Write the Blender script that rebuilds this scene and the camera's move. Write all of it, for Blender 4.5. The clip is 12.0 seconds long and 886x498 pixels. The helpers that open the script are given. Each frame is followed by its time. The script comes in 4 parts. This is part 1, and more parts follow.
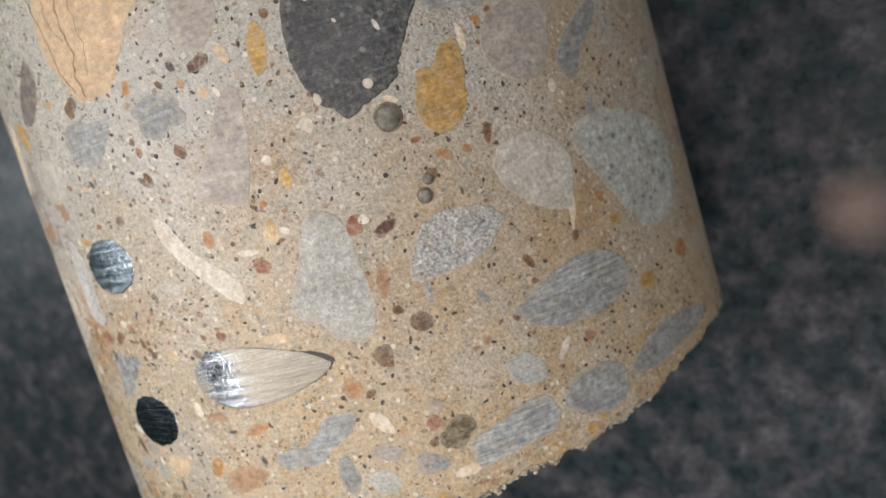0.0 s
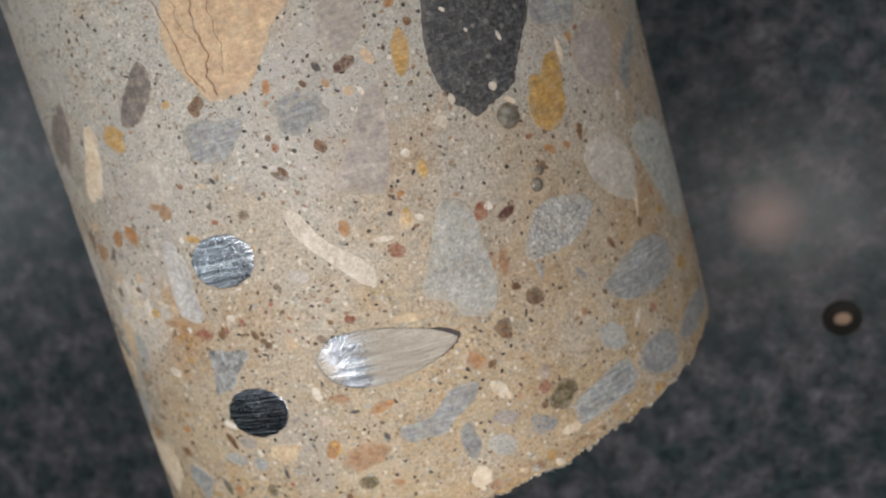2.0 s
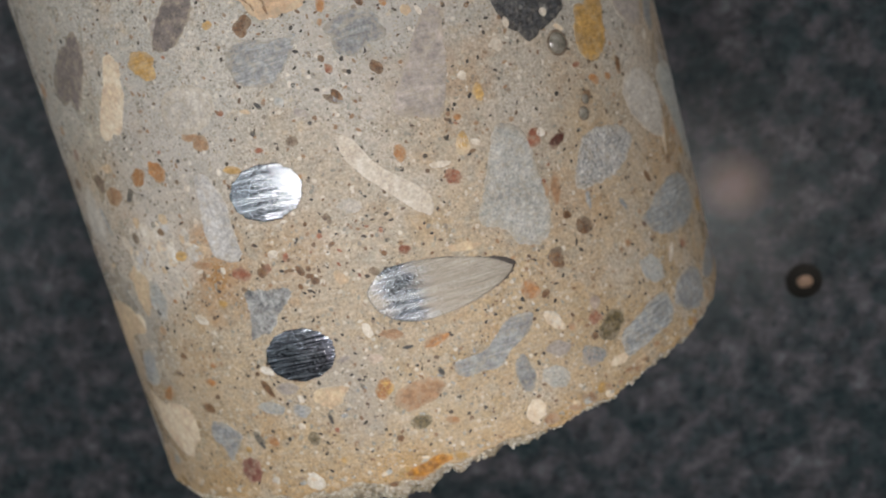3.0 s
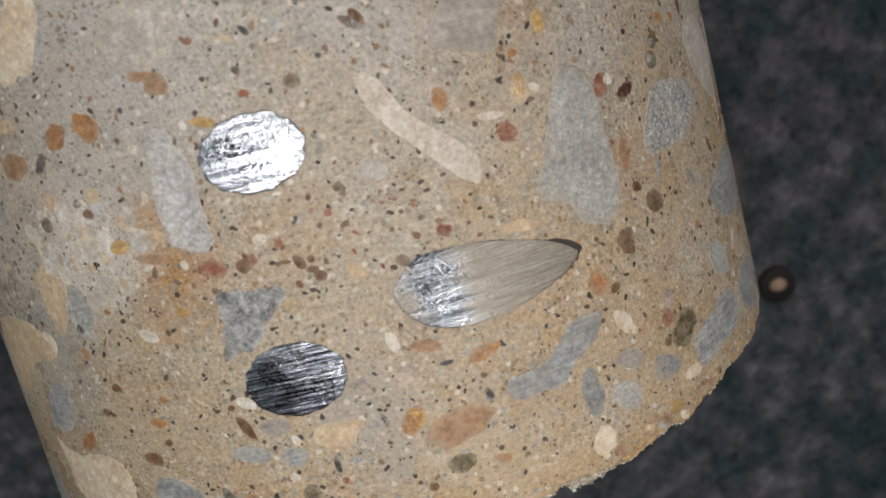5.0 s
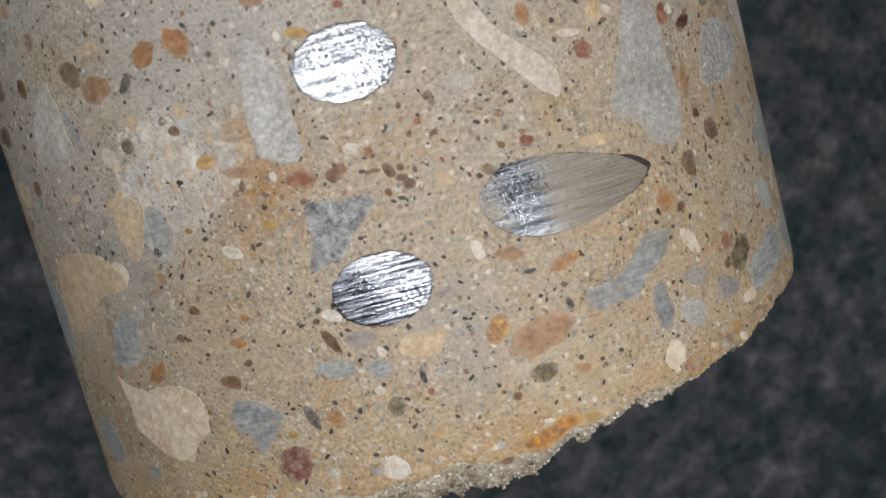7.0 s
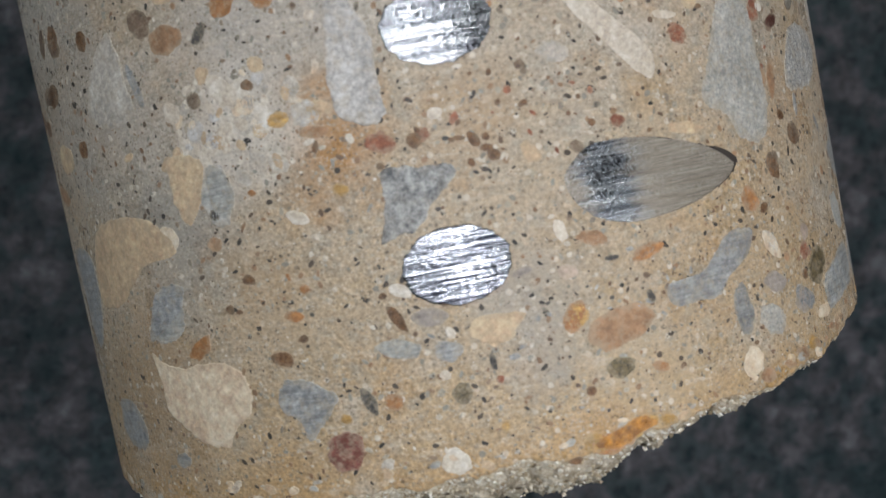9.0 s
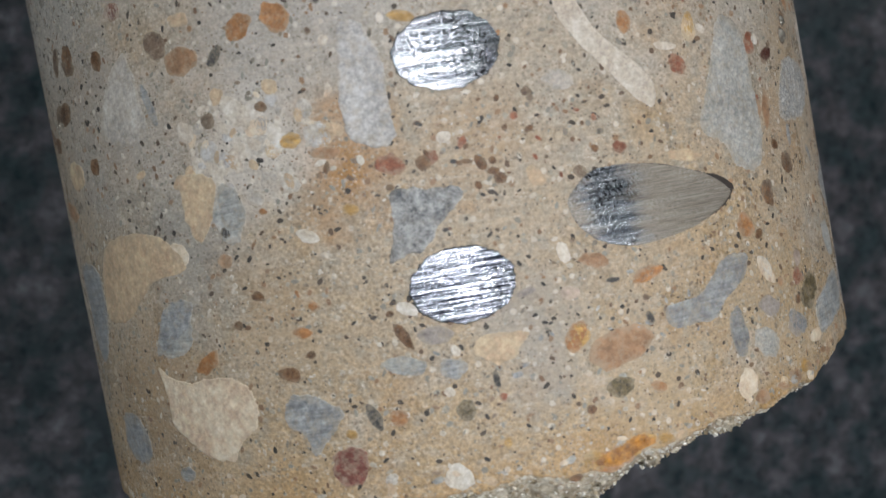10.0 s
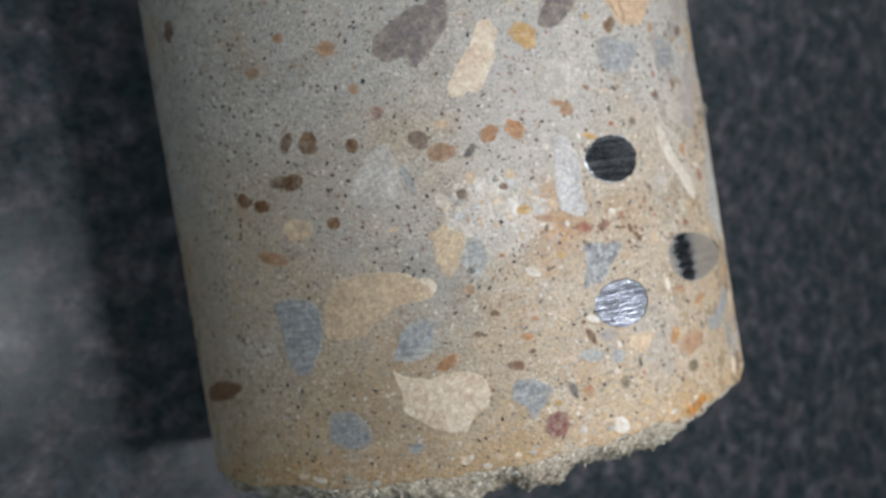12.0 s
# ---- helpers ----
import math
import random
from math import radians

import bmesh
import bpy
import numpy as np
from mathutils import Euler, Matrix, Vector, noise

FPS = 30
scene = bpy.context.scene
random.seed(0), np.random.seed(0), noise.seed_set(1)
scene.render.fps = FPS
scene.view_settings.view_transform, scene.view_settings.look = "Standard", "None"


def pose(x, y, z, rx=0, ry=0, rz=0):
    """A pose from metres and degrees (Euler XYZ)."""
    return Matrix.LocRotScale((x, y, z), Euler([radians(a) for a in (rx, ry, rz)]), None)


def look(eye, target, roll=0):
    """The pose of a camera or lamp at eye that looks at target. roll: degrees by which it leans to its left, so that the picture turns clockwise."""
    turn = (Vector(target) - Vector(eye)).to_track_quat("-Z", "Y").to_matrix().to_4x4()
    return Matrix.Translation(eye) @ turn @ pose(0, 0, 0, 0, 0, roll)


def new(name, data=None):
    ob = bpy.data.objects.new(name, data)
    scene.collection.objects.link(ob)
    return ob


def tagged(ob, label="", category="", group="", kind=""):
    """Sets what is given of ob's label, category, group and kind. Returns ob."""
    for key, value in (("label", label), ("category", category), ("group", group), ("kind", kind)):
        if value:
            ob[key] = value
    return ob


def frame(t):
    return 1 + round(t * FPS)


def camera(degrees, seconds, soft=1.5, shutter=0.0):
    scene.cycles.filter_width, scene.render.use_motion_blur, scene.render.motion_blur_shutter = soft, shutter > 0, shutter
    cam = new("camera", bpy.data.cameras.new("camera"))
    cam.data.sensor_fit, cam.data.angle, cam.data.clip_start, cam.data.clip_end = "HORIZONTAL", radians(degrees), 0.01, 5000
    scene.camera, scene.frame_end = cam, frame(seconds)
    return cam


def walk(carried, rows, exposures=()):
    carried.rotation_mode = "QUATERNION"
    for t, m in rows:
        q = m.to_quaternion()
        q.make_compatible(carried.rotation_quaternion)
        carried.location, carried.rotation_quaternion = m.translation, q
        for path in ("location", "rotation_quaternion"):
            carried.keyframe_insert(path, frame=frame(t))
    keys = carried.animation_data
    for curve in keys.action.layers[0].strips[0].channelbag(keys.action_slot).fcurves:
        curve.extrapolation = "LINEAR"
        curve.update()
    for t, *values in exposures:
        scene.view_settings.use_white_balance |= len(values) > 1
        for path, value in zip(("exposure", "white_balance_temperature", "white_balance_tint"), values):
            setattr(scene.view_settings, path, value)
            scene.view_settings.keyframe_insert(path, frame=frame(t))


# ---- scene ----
cam = camera(51.23, 12.0, soft=1.5)
cam.data.dof.use_dof, cam.data.dof.focus_distance, cam.data.dof.aperture_fstop = True, 0.097, 32.0
ROWS = [
    (0.0, 0.0919, 0.0176, 0.1740, -18.59, 29.49, -19.04),
    (0.5, 0.0889, 0.0193, 0.1776, -17.67, 27.03, -18.40),
    (1.0, 0.0777, 0.0205, 0.1879, -15.85, 22.08, -17.26),
    (1.5, 0.0663, 0.0215, 0.1970, -14.50, 17.70, -16.69),
    (2.0, 0.0560, 0.0230, 0.2050, -13.69, 14.04, -16.38),
    (2.5, 0.0422, 0.0169, 0.2082, -12.15, 9.84, -16.14),
    (3.0, 0.0306, 0.0163, 0.2092, -11.56, 6.04, -15.79),
    (3.2, 0.0175, 0.0180, 0.2117, -10.71, 1.92, -15.64),
    (4.8, 0.0051, 0.0126, 0.1820, -10.07, -3.41, -14.98),
    (5.0, 0.0066, 0.0123, 0.1821, -9.71, -3.68, -14.93),
    (5.5, 0.0089, 0.0130, 0.1821, -9.71, -3.52, -15.10),
    (6.0, -0.0000, 0.0031, 0.1849, -7.86, -4.26, -15.25),
    (6.5, -0.0017, 0.0047, 0.1844, -6.99, -5.13, -15.24),
    (7.0, -0.0099, 0.0023, 0.1852, -5.69, -7.19, -15.25),
    (7.5, -0.0173, -0.0015, 0.1793, -4.71, -8.12, -14.50),
    (7.7, -0.0198, -0.0036, 0.1788, -4.16, -8.46, -14.12),
    (9.3, -0.0204, -0.0048, 0.1799, -0.85, -8.41, -10.92),
    (9.5, -0.0223, -0.0058, 0.1803, -0.21, -8.69, -10.72),
    (10.0, -0.0225, -0.0042, 0.1814, -0.56, -9.31, -10.47),
    (10.5, -0.0242, -0.0035, 0.1814, -0.32, -9.97, -10.20),
    (11.0, -0.0435, -0.0054, 0.1855, 0.87, -18.02, -10.40),
    (11.5, -0.0758, 0.0022, 0.1812, 3.05, -29.15, -10.78),
    (12.0, -0.1081, 0.0039, 0.1924, 5.63, -36.28, -11.52),
]
EXPOSURES = [(0.0, 0.46, 6450, 11), (2.0, 0.14, 6400, 11), (3.2, 0.02, 6400, 11), (5.0, -0.06, 6450, 11), (7.5, 0.0, 6200, 10), (9.5, -0.02, 6050, 9),
             (10.5, 0.02, 6000, 9), (11.0, 0.12, 6000, 9), (11.5, 0.38, 5950, 9), (12.0, 0.4, 5900, 9)]
walk(cam, [(t, pose(x, y, z, rx, ry, rz)) for t, x, y, z, rx, ry, rz in ROWS], EXPOSURES)

# ---- light: two torch stand-ins over the core, added fills each side, added overhead strip ----
world = bpy.data.worlds.new("night")
world.use_nodes = True
world.node_tree.nodes["Background"].inputs[0].default_value = (0.02, 0.03, 0.035, 1)
world.node_tree.nodes["Background"].inputs[1].default_value = 1.0
scene.world = world


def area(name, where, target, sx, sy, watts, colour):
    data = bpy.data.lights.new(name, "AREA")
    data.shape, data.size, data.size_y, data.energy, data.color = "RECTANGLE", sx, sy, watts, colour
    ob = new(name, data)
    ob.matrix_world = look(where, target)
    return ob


WARM_WHITE = (1.0, 0.965, 0.93)
# small fixed lamps in place of one light moving with the camera
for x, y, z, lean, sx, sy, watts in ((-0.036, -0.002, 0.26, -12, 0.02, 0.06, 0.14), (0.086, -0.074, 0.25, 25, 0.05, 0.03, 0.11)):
    area("torch_light", (0, 0, 1), (0, 0, 0), sx, sy, watts, WARM_WHITE).matrix_world = pose(x, y, z, 0, lean, 0)
# wide unseen fills, added to brighten the core's flanks
area("side_light", (0.56, 0.55, 0.55), (0.0, 0.0, 0.05), 0.8, 0.6, 3.0, WARM_WHITE)
area("side_light", (-0.55, 0.6, 0.6), (0.0, 0.0, 0.05), 0.9, 0.7, 1.3, WARM_WHITE)
# unseen overhead strip, added for the glare on the counter's left
area("ceiling_light", (-1.7, 0.12, 1.45), (-1.7, 0.12, 0.0), 1.1, 0.14, 7.0, (0.88, 0.97, 1.0))

R, MM = 0.05, 0.001


# ---- materials ----
def shader(name, rough=0.5, metal=0.0):
    mat = bpy.data.materials.new(name)
    mat.use_nodes = True
    nt = mat.node_tree
    bsdf = nt.nodes["Principled BSDF"]
    bsdf.inputs["Roughness"].default_value = rough
    bsdf.inputs["Metallic"].default_value = metal
    coord = nt.nodes.new("ShaderNodeTexCoord")
    return mat, nt, bsdf, coord.outputs["Object"]


def link(nt, a, b):
    nt.links.new(a, b)


def stretched(nt, coord, scale, turn=(0, 0, 0)):
    node = nt.nodes.new("ShaderNodeMapping")
    node.inputs["Scale"].default_value = scale
    node.inputs["Rotation"].default_value = [radians(a) for a in turn]
    link(nt, coord, node.inputs["Vector"])
    return node.outputs[0]


def noise_of(nt, coord, scale, detail=4.0, rough=0.6):
    node = nt.nodes.new("ShaderNodeTexNoise")
    node.inputs["Scale"].default_value, node.inputs["Detail"].default_value = scale, detail
    node.inputs["Roughness"].default_value = rough
    link(nt, coord, node.inputs["Vector"])
    return node.outputs["Fac"]


def cells(nt, coord, scale, out="Distance", feature="F1"):
    node = nt.nodes.new("ShaderNodeTexVoronoi")
    node.feature = feature
    node.inputs["Scale"].default_value = scale
    link(nt, coord, node.inputs["Vector"])
    return node.outputs[out]


def ramp(nt, fac, *stops):
    node = nt.nodes.new("ShaderNodeValToRGB")
    el = node.color_ramp.elements
    while len(el) < len(stops):
        el.new(0.5)
    for e, (at, colour) in zip(el, stops):
        e.position, e.color = at, (*colour, 1) if len(colour) == 3 else colour
    link(nt, fac, node.inputs[0])
    return node.outputs[0]


def grey(v):
    return (v, v, v)


def mixed(nt, fac, a, b, mode="MIX"):
    node = nt.nodes.new("ShaderNodeMix")
    node.data_type, node.blend_type = "RGBA", mode
    for value, socket in ((fac, node.inputs[0]), (a, node.inputs[6]), (b, node.inputs[7])):
        if isinstance(value, (int, float)):
            socket.default_value = value
        elif isinstance(value, tuple):
            socket.default_value = (*value, 1)
        else:
            link(nt, value, socket)
    return node.outputs[2]


def facets(nt, coord, scale, tilt):
    """Normals of small crystal faces, each tilted its own way."""
    centred = nt.nodes.new("ShaderNodeVectorMath")
    centred.operation = "SUBTRACT"
    link(nt, cells(nt, coord, scale, "Color"), centred.inputs[0])
    centred.inputs[1].default_value = (0.5, 0.5, 0.5)
    leaned = nt.nodes.new("ShaderNodeVectorMath")
    leaned.operation = "MULTIPLY_ADD"
    link(nt, centred.outputs[0], leaned.inputs[0])
    leaned.inputs[1].default_value = tilt if isinstance(tilt, tuple) else (tilt, tilt, tilt)
    link(nt, nt.nodes.new("ShaderNodeNewGeometry").outputs["Normal"], leaned.inputs[2])
    unit = nt.nodes.new("ShaderNodeVectorMath")
    unit.operation = "NORMALIZE"
    link(nt, leaned.outputs[0], unit.inputs[0])
    return unit.outputs[0]


def relief(nt, bsdf, height, strength, metres, under=None):
    node = nt.nodes.new("ShaderNodeBump")
    if under is not None:
        link(nt, under, node.inputs["Normal"])
    node.inputs["Strength"].default_value, node.inputs["Distance"].default_value = strength, metres
    link(nt, height, node.inputs["Height"])
    link(nt, node.outputs[0], bsdf.inputs["Normal"])


def own_random(nt):
    return nt.nodes.new("ShaderNodeObjectInfo").outputs["Random"]


def island_random(nt):
    return nt.nodes.new("ShaderNodeNewGeometry").outputs["Random Per Island"]


STAINS = (
    (-17.5, 2.0, 7, (0.42, 0.21, 0.06), 0.75), (-4, 1.5, 6, (0.4, 0.25, 0.12), 0.4), (-25, 5.5, 8, (0.74, 0.69, 0.62), 0.65),
    (-36, -4, 9, (0.32, 0.31, 0.29), 0.6), (-20, 19, 14, (0.46, 0.43, 0.4), 0.55), (-48, 10, 14, (0.42, 0.38, 0.34), 0.5),
    (-45, -20, 12, (0.36, 0.25, 0.15), 0.5), (12, 28, 14, (0.44, 0.42, 0.39), 0.5), (28, -20, 10, (0.48, 0.36, 0.22), 0.35),
    (38, 4, 8, (0.46, 0.32, 0.17), 0.45), (55, 0, 9, (0.45, 0.27, 0.11), 0.5), (-3, -18, 7, (0.36, 0.35, 0.33), 0.5),
    (8, -24, 9, (0.5, 0.39, 0.25), 0.35), (60, 22, 10, (0.44, 0.27, 0.12), 0.45), (-28, -12, 8, (0.47, 0.35, 0.22), 0.5),
)


def cement():
    mat, nt, bsdf, co = shader("sandy_cement", 0.5)
    broad = noise_of(nt, co, 45, 3)
    split = nt.nodes.new("ShaderNodeSeparateXYZ")
    link(nt, co, split.inputs[0])
    rise = nt.nodes.new("ShaderNodeMapRange")
    rise.inputs["From Min"].default_value, rise.inputs["From Max"].default_value = -0.028, 0.034
    link(nt, split.outputs["Y"], rise.inputs["Value"])
    both = nt.nodes.new("ShaderNodeMath")
    both.operation = "MULTIPLY_ADD"
    link(nt, broad, both.inputs[0])
    both.inputs[1].default_value = 1.1
    add = nt.nodes.new("ShaderNodeMath")
    add.inputs[1].default_value = -0.55
    link(nt, rise.outputs[0], add.inputs[0])
    link(nt, add.outputs[0], both.inputs[2])
    paste = ramp(nt, both.outputs[0], (0.1, (0.465, 0.345, 0.21)), (0.5, (0.445, 0.367, 0.275)), (0.9, (0.415, 0.395, 0.355)))
    fine = noise_of(nt, co, 2300, 5, 0.75)
    blotch = noise_of(nt, co, 520, 5, 0.65)
    paste = mixed(nt, ramp(nt, blotch, (0.5, grey(0)), (0.66, grey(0.65))), paste, (0.34, 0.315, 0.26))
    paste = mixed(nt, ramp(nt, blotch, (0.3, grey(0.5)), (0.43, grey(0))), paste, (0.52, 0.4, 0.24))
    low = nt.nodes.new("ShaderNodeMapRange")
    low.inputs["From Min"].default_value, low.inputs["From Max"].default_value = -0.0235, -0.029
    low.inputs["To Min"].default_value, low.inputs["To Max"].default_value = -0.12, 0.2
    link(nt, split.outputs["Y"], low.inputs["Value"])
    rusty = nt.nodes.new("ShaderNodeMath")
    link(nt, noise_of(nt, co, 130, 4), rusty.inputs[0])
    link(nt, low.outputs[0], rusty.inputs[1])
    paste = mixed(nt, ramp(nt, rusty.outputs[0], (0.48, grey(0)), (0.72, grey(0.55))), paste, (0.47, 0.28, 0.1))
    paste = mixed(nt, ramp(nt, noise_of(nt, co, 75, 5, 0.7), (0.53, grey(0)), (0.68, grey(0.5))), paste, (0.4, 0.24, 0.11))
    paste = mixed(nt, ramp(nt, noise_of(nt, co, 62, 4, 0.65), (0.34, grey(0.55)), (0.47, grey(0))), paste, (0.52, 0.48, 0.42))
    paste = mixed(nt, 0.8, paste, ramp(nt, fine, (0.28, grey(0.22)), (0.5, grey(0.5)), (0.72, grey(0.78))), "OVERLAY")
    # stains and dusty places on the core: round it, along it, reach, colour, strength (mm)
    warp = nt.nodes.new("ShaderNodeTexNoise")
    warp.inputs["Scale"].default_value, warp.inputs["Detail"].default_value = 190, 5
    link(nt, co, warp.inputs["Vector"])
    moved = nt.nodes.new("ShaderNodeVectorMath")
    moved.operation = "MULTIPLY_ADD"
    link(nt, warp.outputs["Color"], moved.inputs[0])
    moved.inputs[1].default_value = (0.013, 0.013, 0.013)
    link(nt, co, moved.inputs[2])
    for u, v, reach, stain, strength in STAINS:
        near = nt.nodes.new("ShaderNodeVectorMath")
        near.operation = "DISTANCE"
        link(nt, moved.outputs[0], near.inputs[0])
        a = u * MM / R
        near.inputs[1].default_value = (R * math.sin(a) + 0.0065, v * MM + 0.0065, R + R * math.cos(a) + 0.0065)
        fade = nt.nodes.new("ShaderNodeMapRange")
        fade.inputs["From Min"].default_value, fade.inputs["From Max"].default_value = 0.35 * reach * MM, reach * MM
        fade.inputs["To Min"].default_value, fade.inputs["To Max"].default_value = strength, 0.0
        link(nt, near.outputs["Value"], fade.inputs["Value"])
        paste = mixed(nt, fade.outputs[0], paste, stain)
    # fine sand, in two sizes, smeared over here and there by the drill
    smooth = paste
    for size, reach in ((1500, 0.2), (3200, 0.24)):
        edge = cells(nt, co, size)
        tint = cells(nt, co, size, "Color")
        colour = ramp(nt, tint, (0.0, (0.06, 0.05, 0.04)), (0.3, (0.17, 0.13, 0.09)), (0.45, (0.3, 0.27, 0.22)), (0.75, (0.5, 0.43, 0.33)), (1.0, (0.66, 0.61, 0.52)))
        paste = mixed(nt, ramp(nt, edge, (reach, grey(0.75)), (reach + 0.14, grey(0))), paste, colour)
    chip = ramp(nt, cells(nt, co, 1000, "Color"), (0.66, grey(0)), (0.71, grey(1)))
    chip = mixed(nt, 1.0, chip, ramp(nt, cells(nt, co, 1000), (0.22, grey(0.8)), (0.36, grey(0))), "MULTIPLY")
    paste = mixed(nt, chip, paste, (0.72, 0.67, 0.58))
    streaky = noise_of(nt, stretched(nt, co, (1.0, 2.6, 1.0), (0, 0, 24)), 210, 7, 0.72)
    paste = mixed(nt, ramp(nt, streaky, (0.44, grey(0)), (0.58, grey(0.85))), paste, smooth)
    pale = noise_of(nt, stretched(nt, co, (1.0, 3.2, 1.0), (0, 0, -16)), 340, 6, 0.75)
    paste = mixed(nt, ramp(nt, pale, (0.54, grey(0)), (0.68, grey(0.55))), paste, (0.6, 0.53, 0.43))
    paste = mixed(nt, ramp(nt, pale, (0.3, grey(0.5)), (0.43, grey(0))), paste, (0.33, 0.27, 0.19))
    scratch = noise_of(nt, stretched(nt, co, (110, 3100, 110)), 1.0, 5, 0.75)
    wet = noise_of(nt, co, 160, 4)
    paste = mixed(nt, ramp(nt, wet, (0.45, grey(0)), (0.62, grey(0.22))), paste, ramp(nt, scratch, (0.35, grey(0.3)), (0.65, grey(0.7))), "OVERLAY")
    link(nt, paste, bsdf.inputs["Base Color"])
    link(nt, ramp(nt, wet, (0.38, grey(0.17)), (0.6, grey(0.52))), bsdf.inputs["Roughness"])
    height = mixed(nt, 0.5, ramp(nt, fine, (0, grey(0)), (1, grey(1))), ramp(nt, cells(nt, co, 2400), (0, grey(1)), (0.8, grey(0))))
    height = mixed(nt, 0.1, height, ramp(nt, scratch, (0.3, grey(0)), (0.7, grey(1))))
    relief(nt, bsdf, height, 0.75, 0.00018, facets(nt, co, 3600, 0.27))
    return mat


def rock(name, light, dark, grain=500, rough=0.5, streak=None, turn=0, fleck=None, contrast=1.0, film=0.5, glint=0.35):
    mat, nt, bsdf, co = shader(name, rough)
    co = nt.nodes.new("ShaderNodeNewGeometry").outputs["Position"]
    big = noise_of(nt, co, 380, 4)
    fine = noise_of(nt, co, grain * 3.2, 6, 0.78)
    lo, hi = 0.5 - 0.16 / contrast, 0.5 + 0.16 / contrast
    colour = ramp(nt, fine, (lo, dark), (hi, light))
    colour = mixed(nt, 0.5, colour, ramp(nt, big, (0.3, grey(0.3)), (0.7, grey(0.7))), "OVERLAY")
    colour = mixed(nt, 0.55, colour, ramp(nt, noise_of(nt, co, 1050, 5, 0.7), (0.34, grey(0.28)), (0.66, grey(0.74))), "OVERLAY")
    shade = ramp(nt, own_random(nt), (0.0, grey(0.42)), (1.0, grey(0.58)))
    colour = mixed(nt, 0.8, colour, shade, "OVERLAY")
    height = fine
    if streak:
        lines = noise_of(nt, stretched(nt, co, (1, 14, 1), (0, 0, turn)), 230, 6, 0.7)
        colour = mixed(nt, streak, colour, ramp(nt, lines, (0.35, grey(0.2)), (0.65, grey(0.8))), "OVERLAY")
        height = mixed(nt, 0.6, ramp(nt, fine, (0, grey(0)), (1, grey(1))), ramp(nt, lines, (0.3, grey(0)), (0.7, grey(1))))
    if fleck:
        colour = mixed(nt, ramp(nt, cells(nt, co, fleck[0]), (fleck[1], grey(0.9)), (fleck[1] + 0.08, grey(0))), colour, fleck[2])
    # a thin smear of cement left by the drill, and dust
    rimmed = nt.nodes.new("ShaderNodeAttribute")
    rimmed.attribute_name = "edge"
    eaten = nt.nodes.new("ShaderNodeMath")
    eaten.operation = "MULTIPLY_ADD"
    link(nt, rimmed.outputs["Fac"], eaten.inputs[0])
    eaten.inputs[1].default_value = 0.09
    link(nt, noise_of(nt, co, 900, 6, 0.8), eaten.inputs[2])
    smear = eaten.outputs[0]
    colour = mixed(nt, ramp(nt, smear, (0.48, grey(0)), (0.62, grey(film))), colour, (0.44, 0.37, 0.27))
    link(nt, colour, bsdf.inputs["Base Color"])
    link(nt, ramp(nt, smear, (0.3, grey(rough - 0.08)), (0.7, grey(rough + 0.14))), bsdf.inputs["Roughness"])
    relief(nt, bsdf, height, 0.6, 0.00012, facets(nt, co, 3000, glint))
    return mat


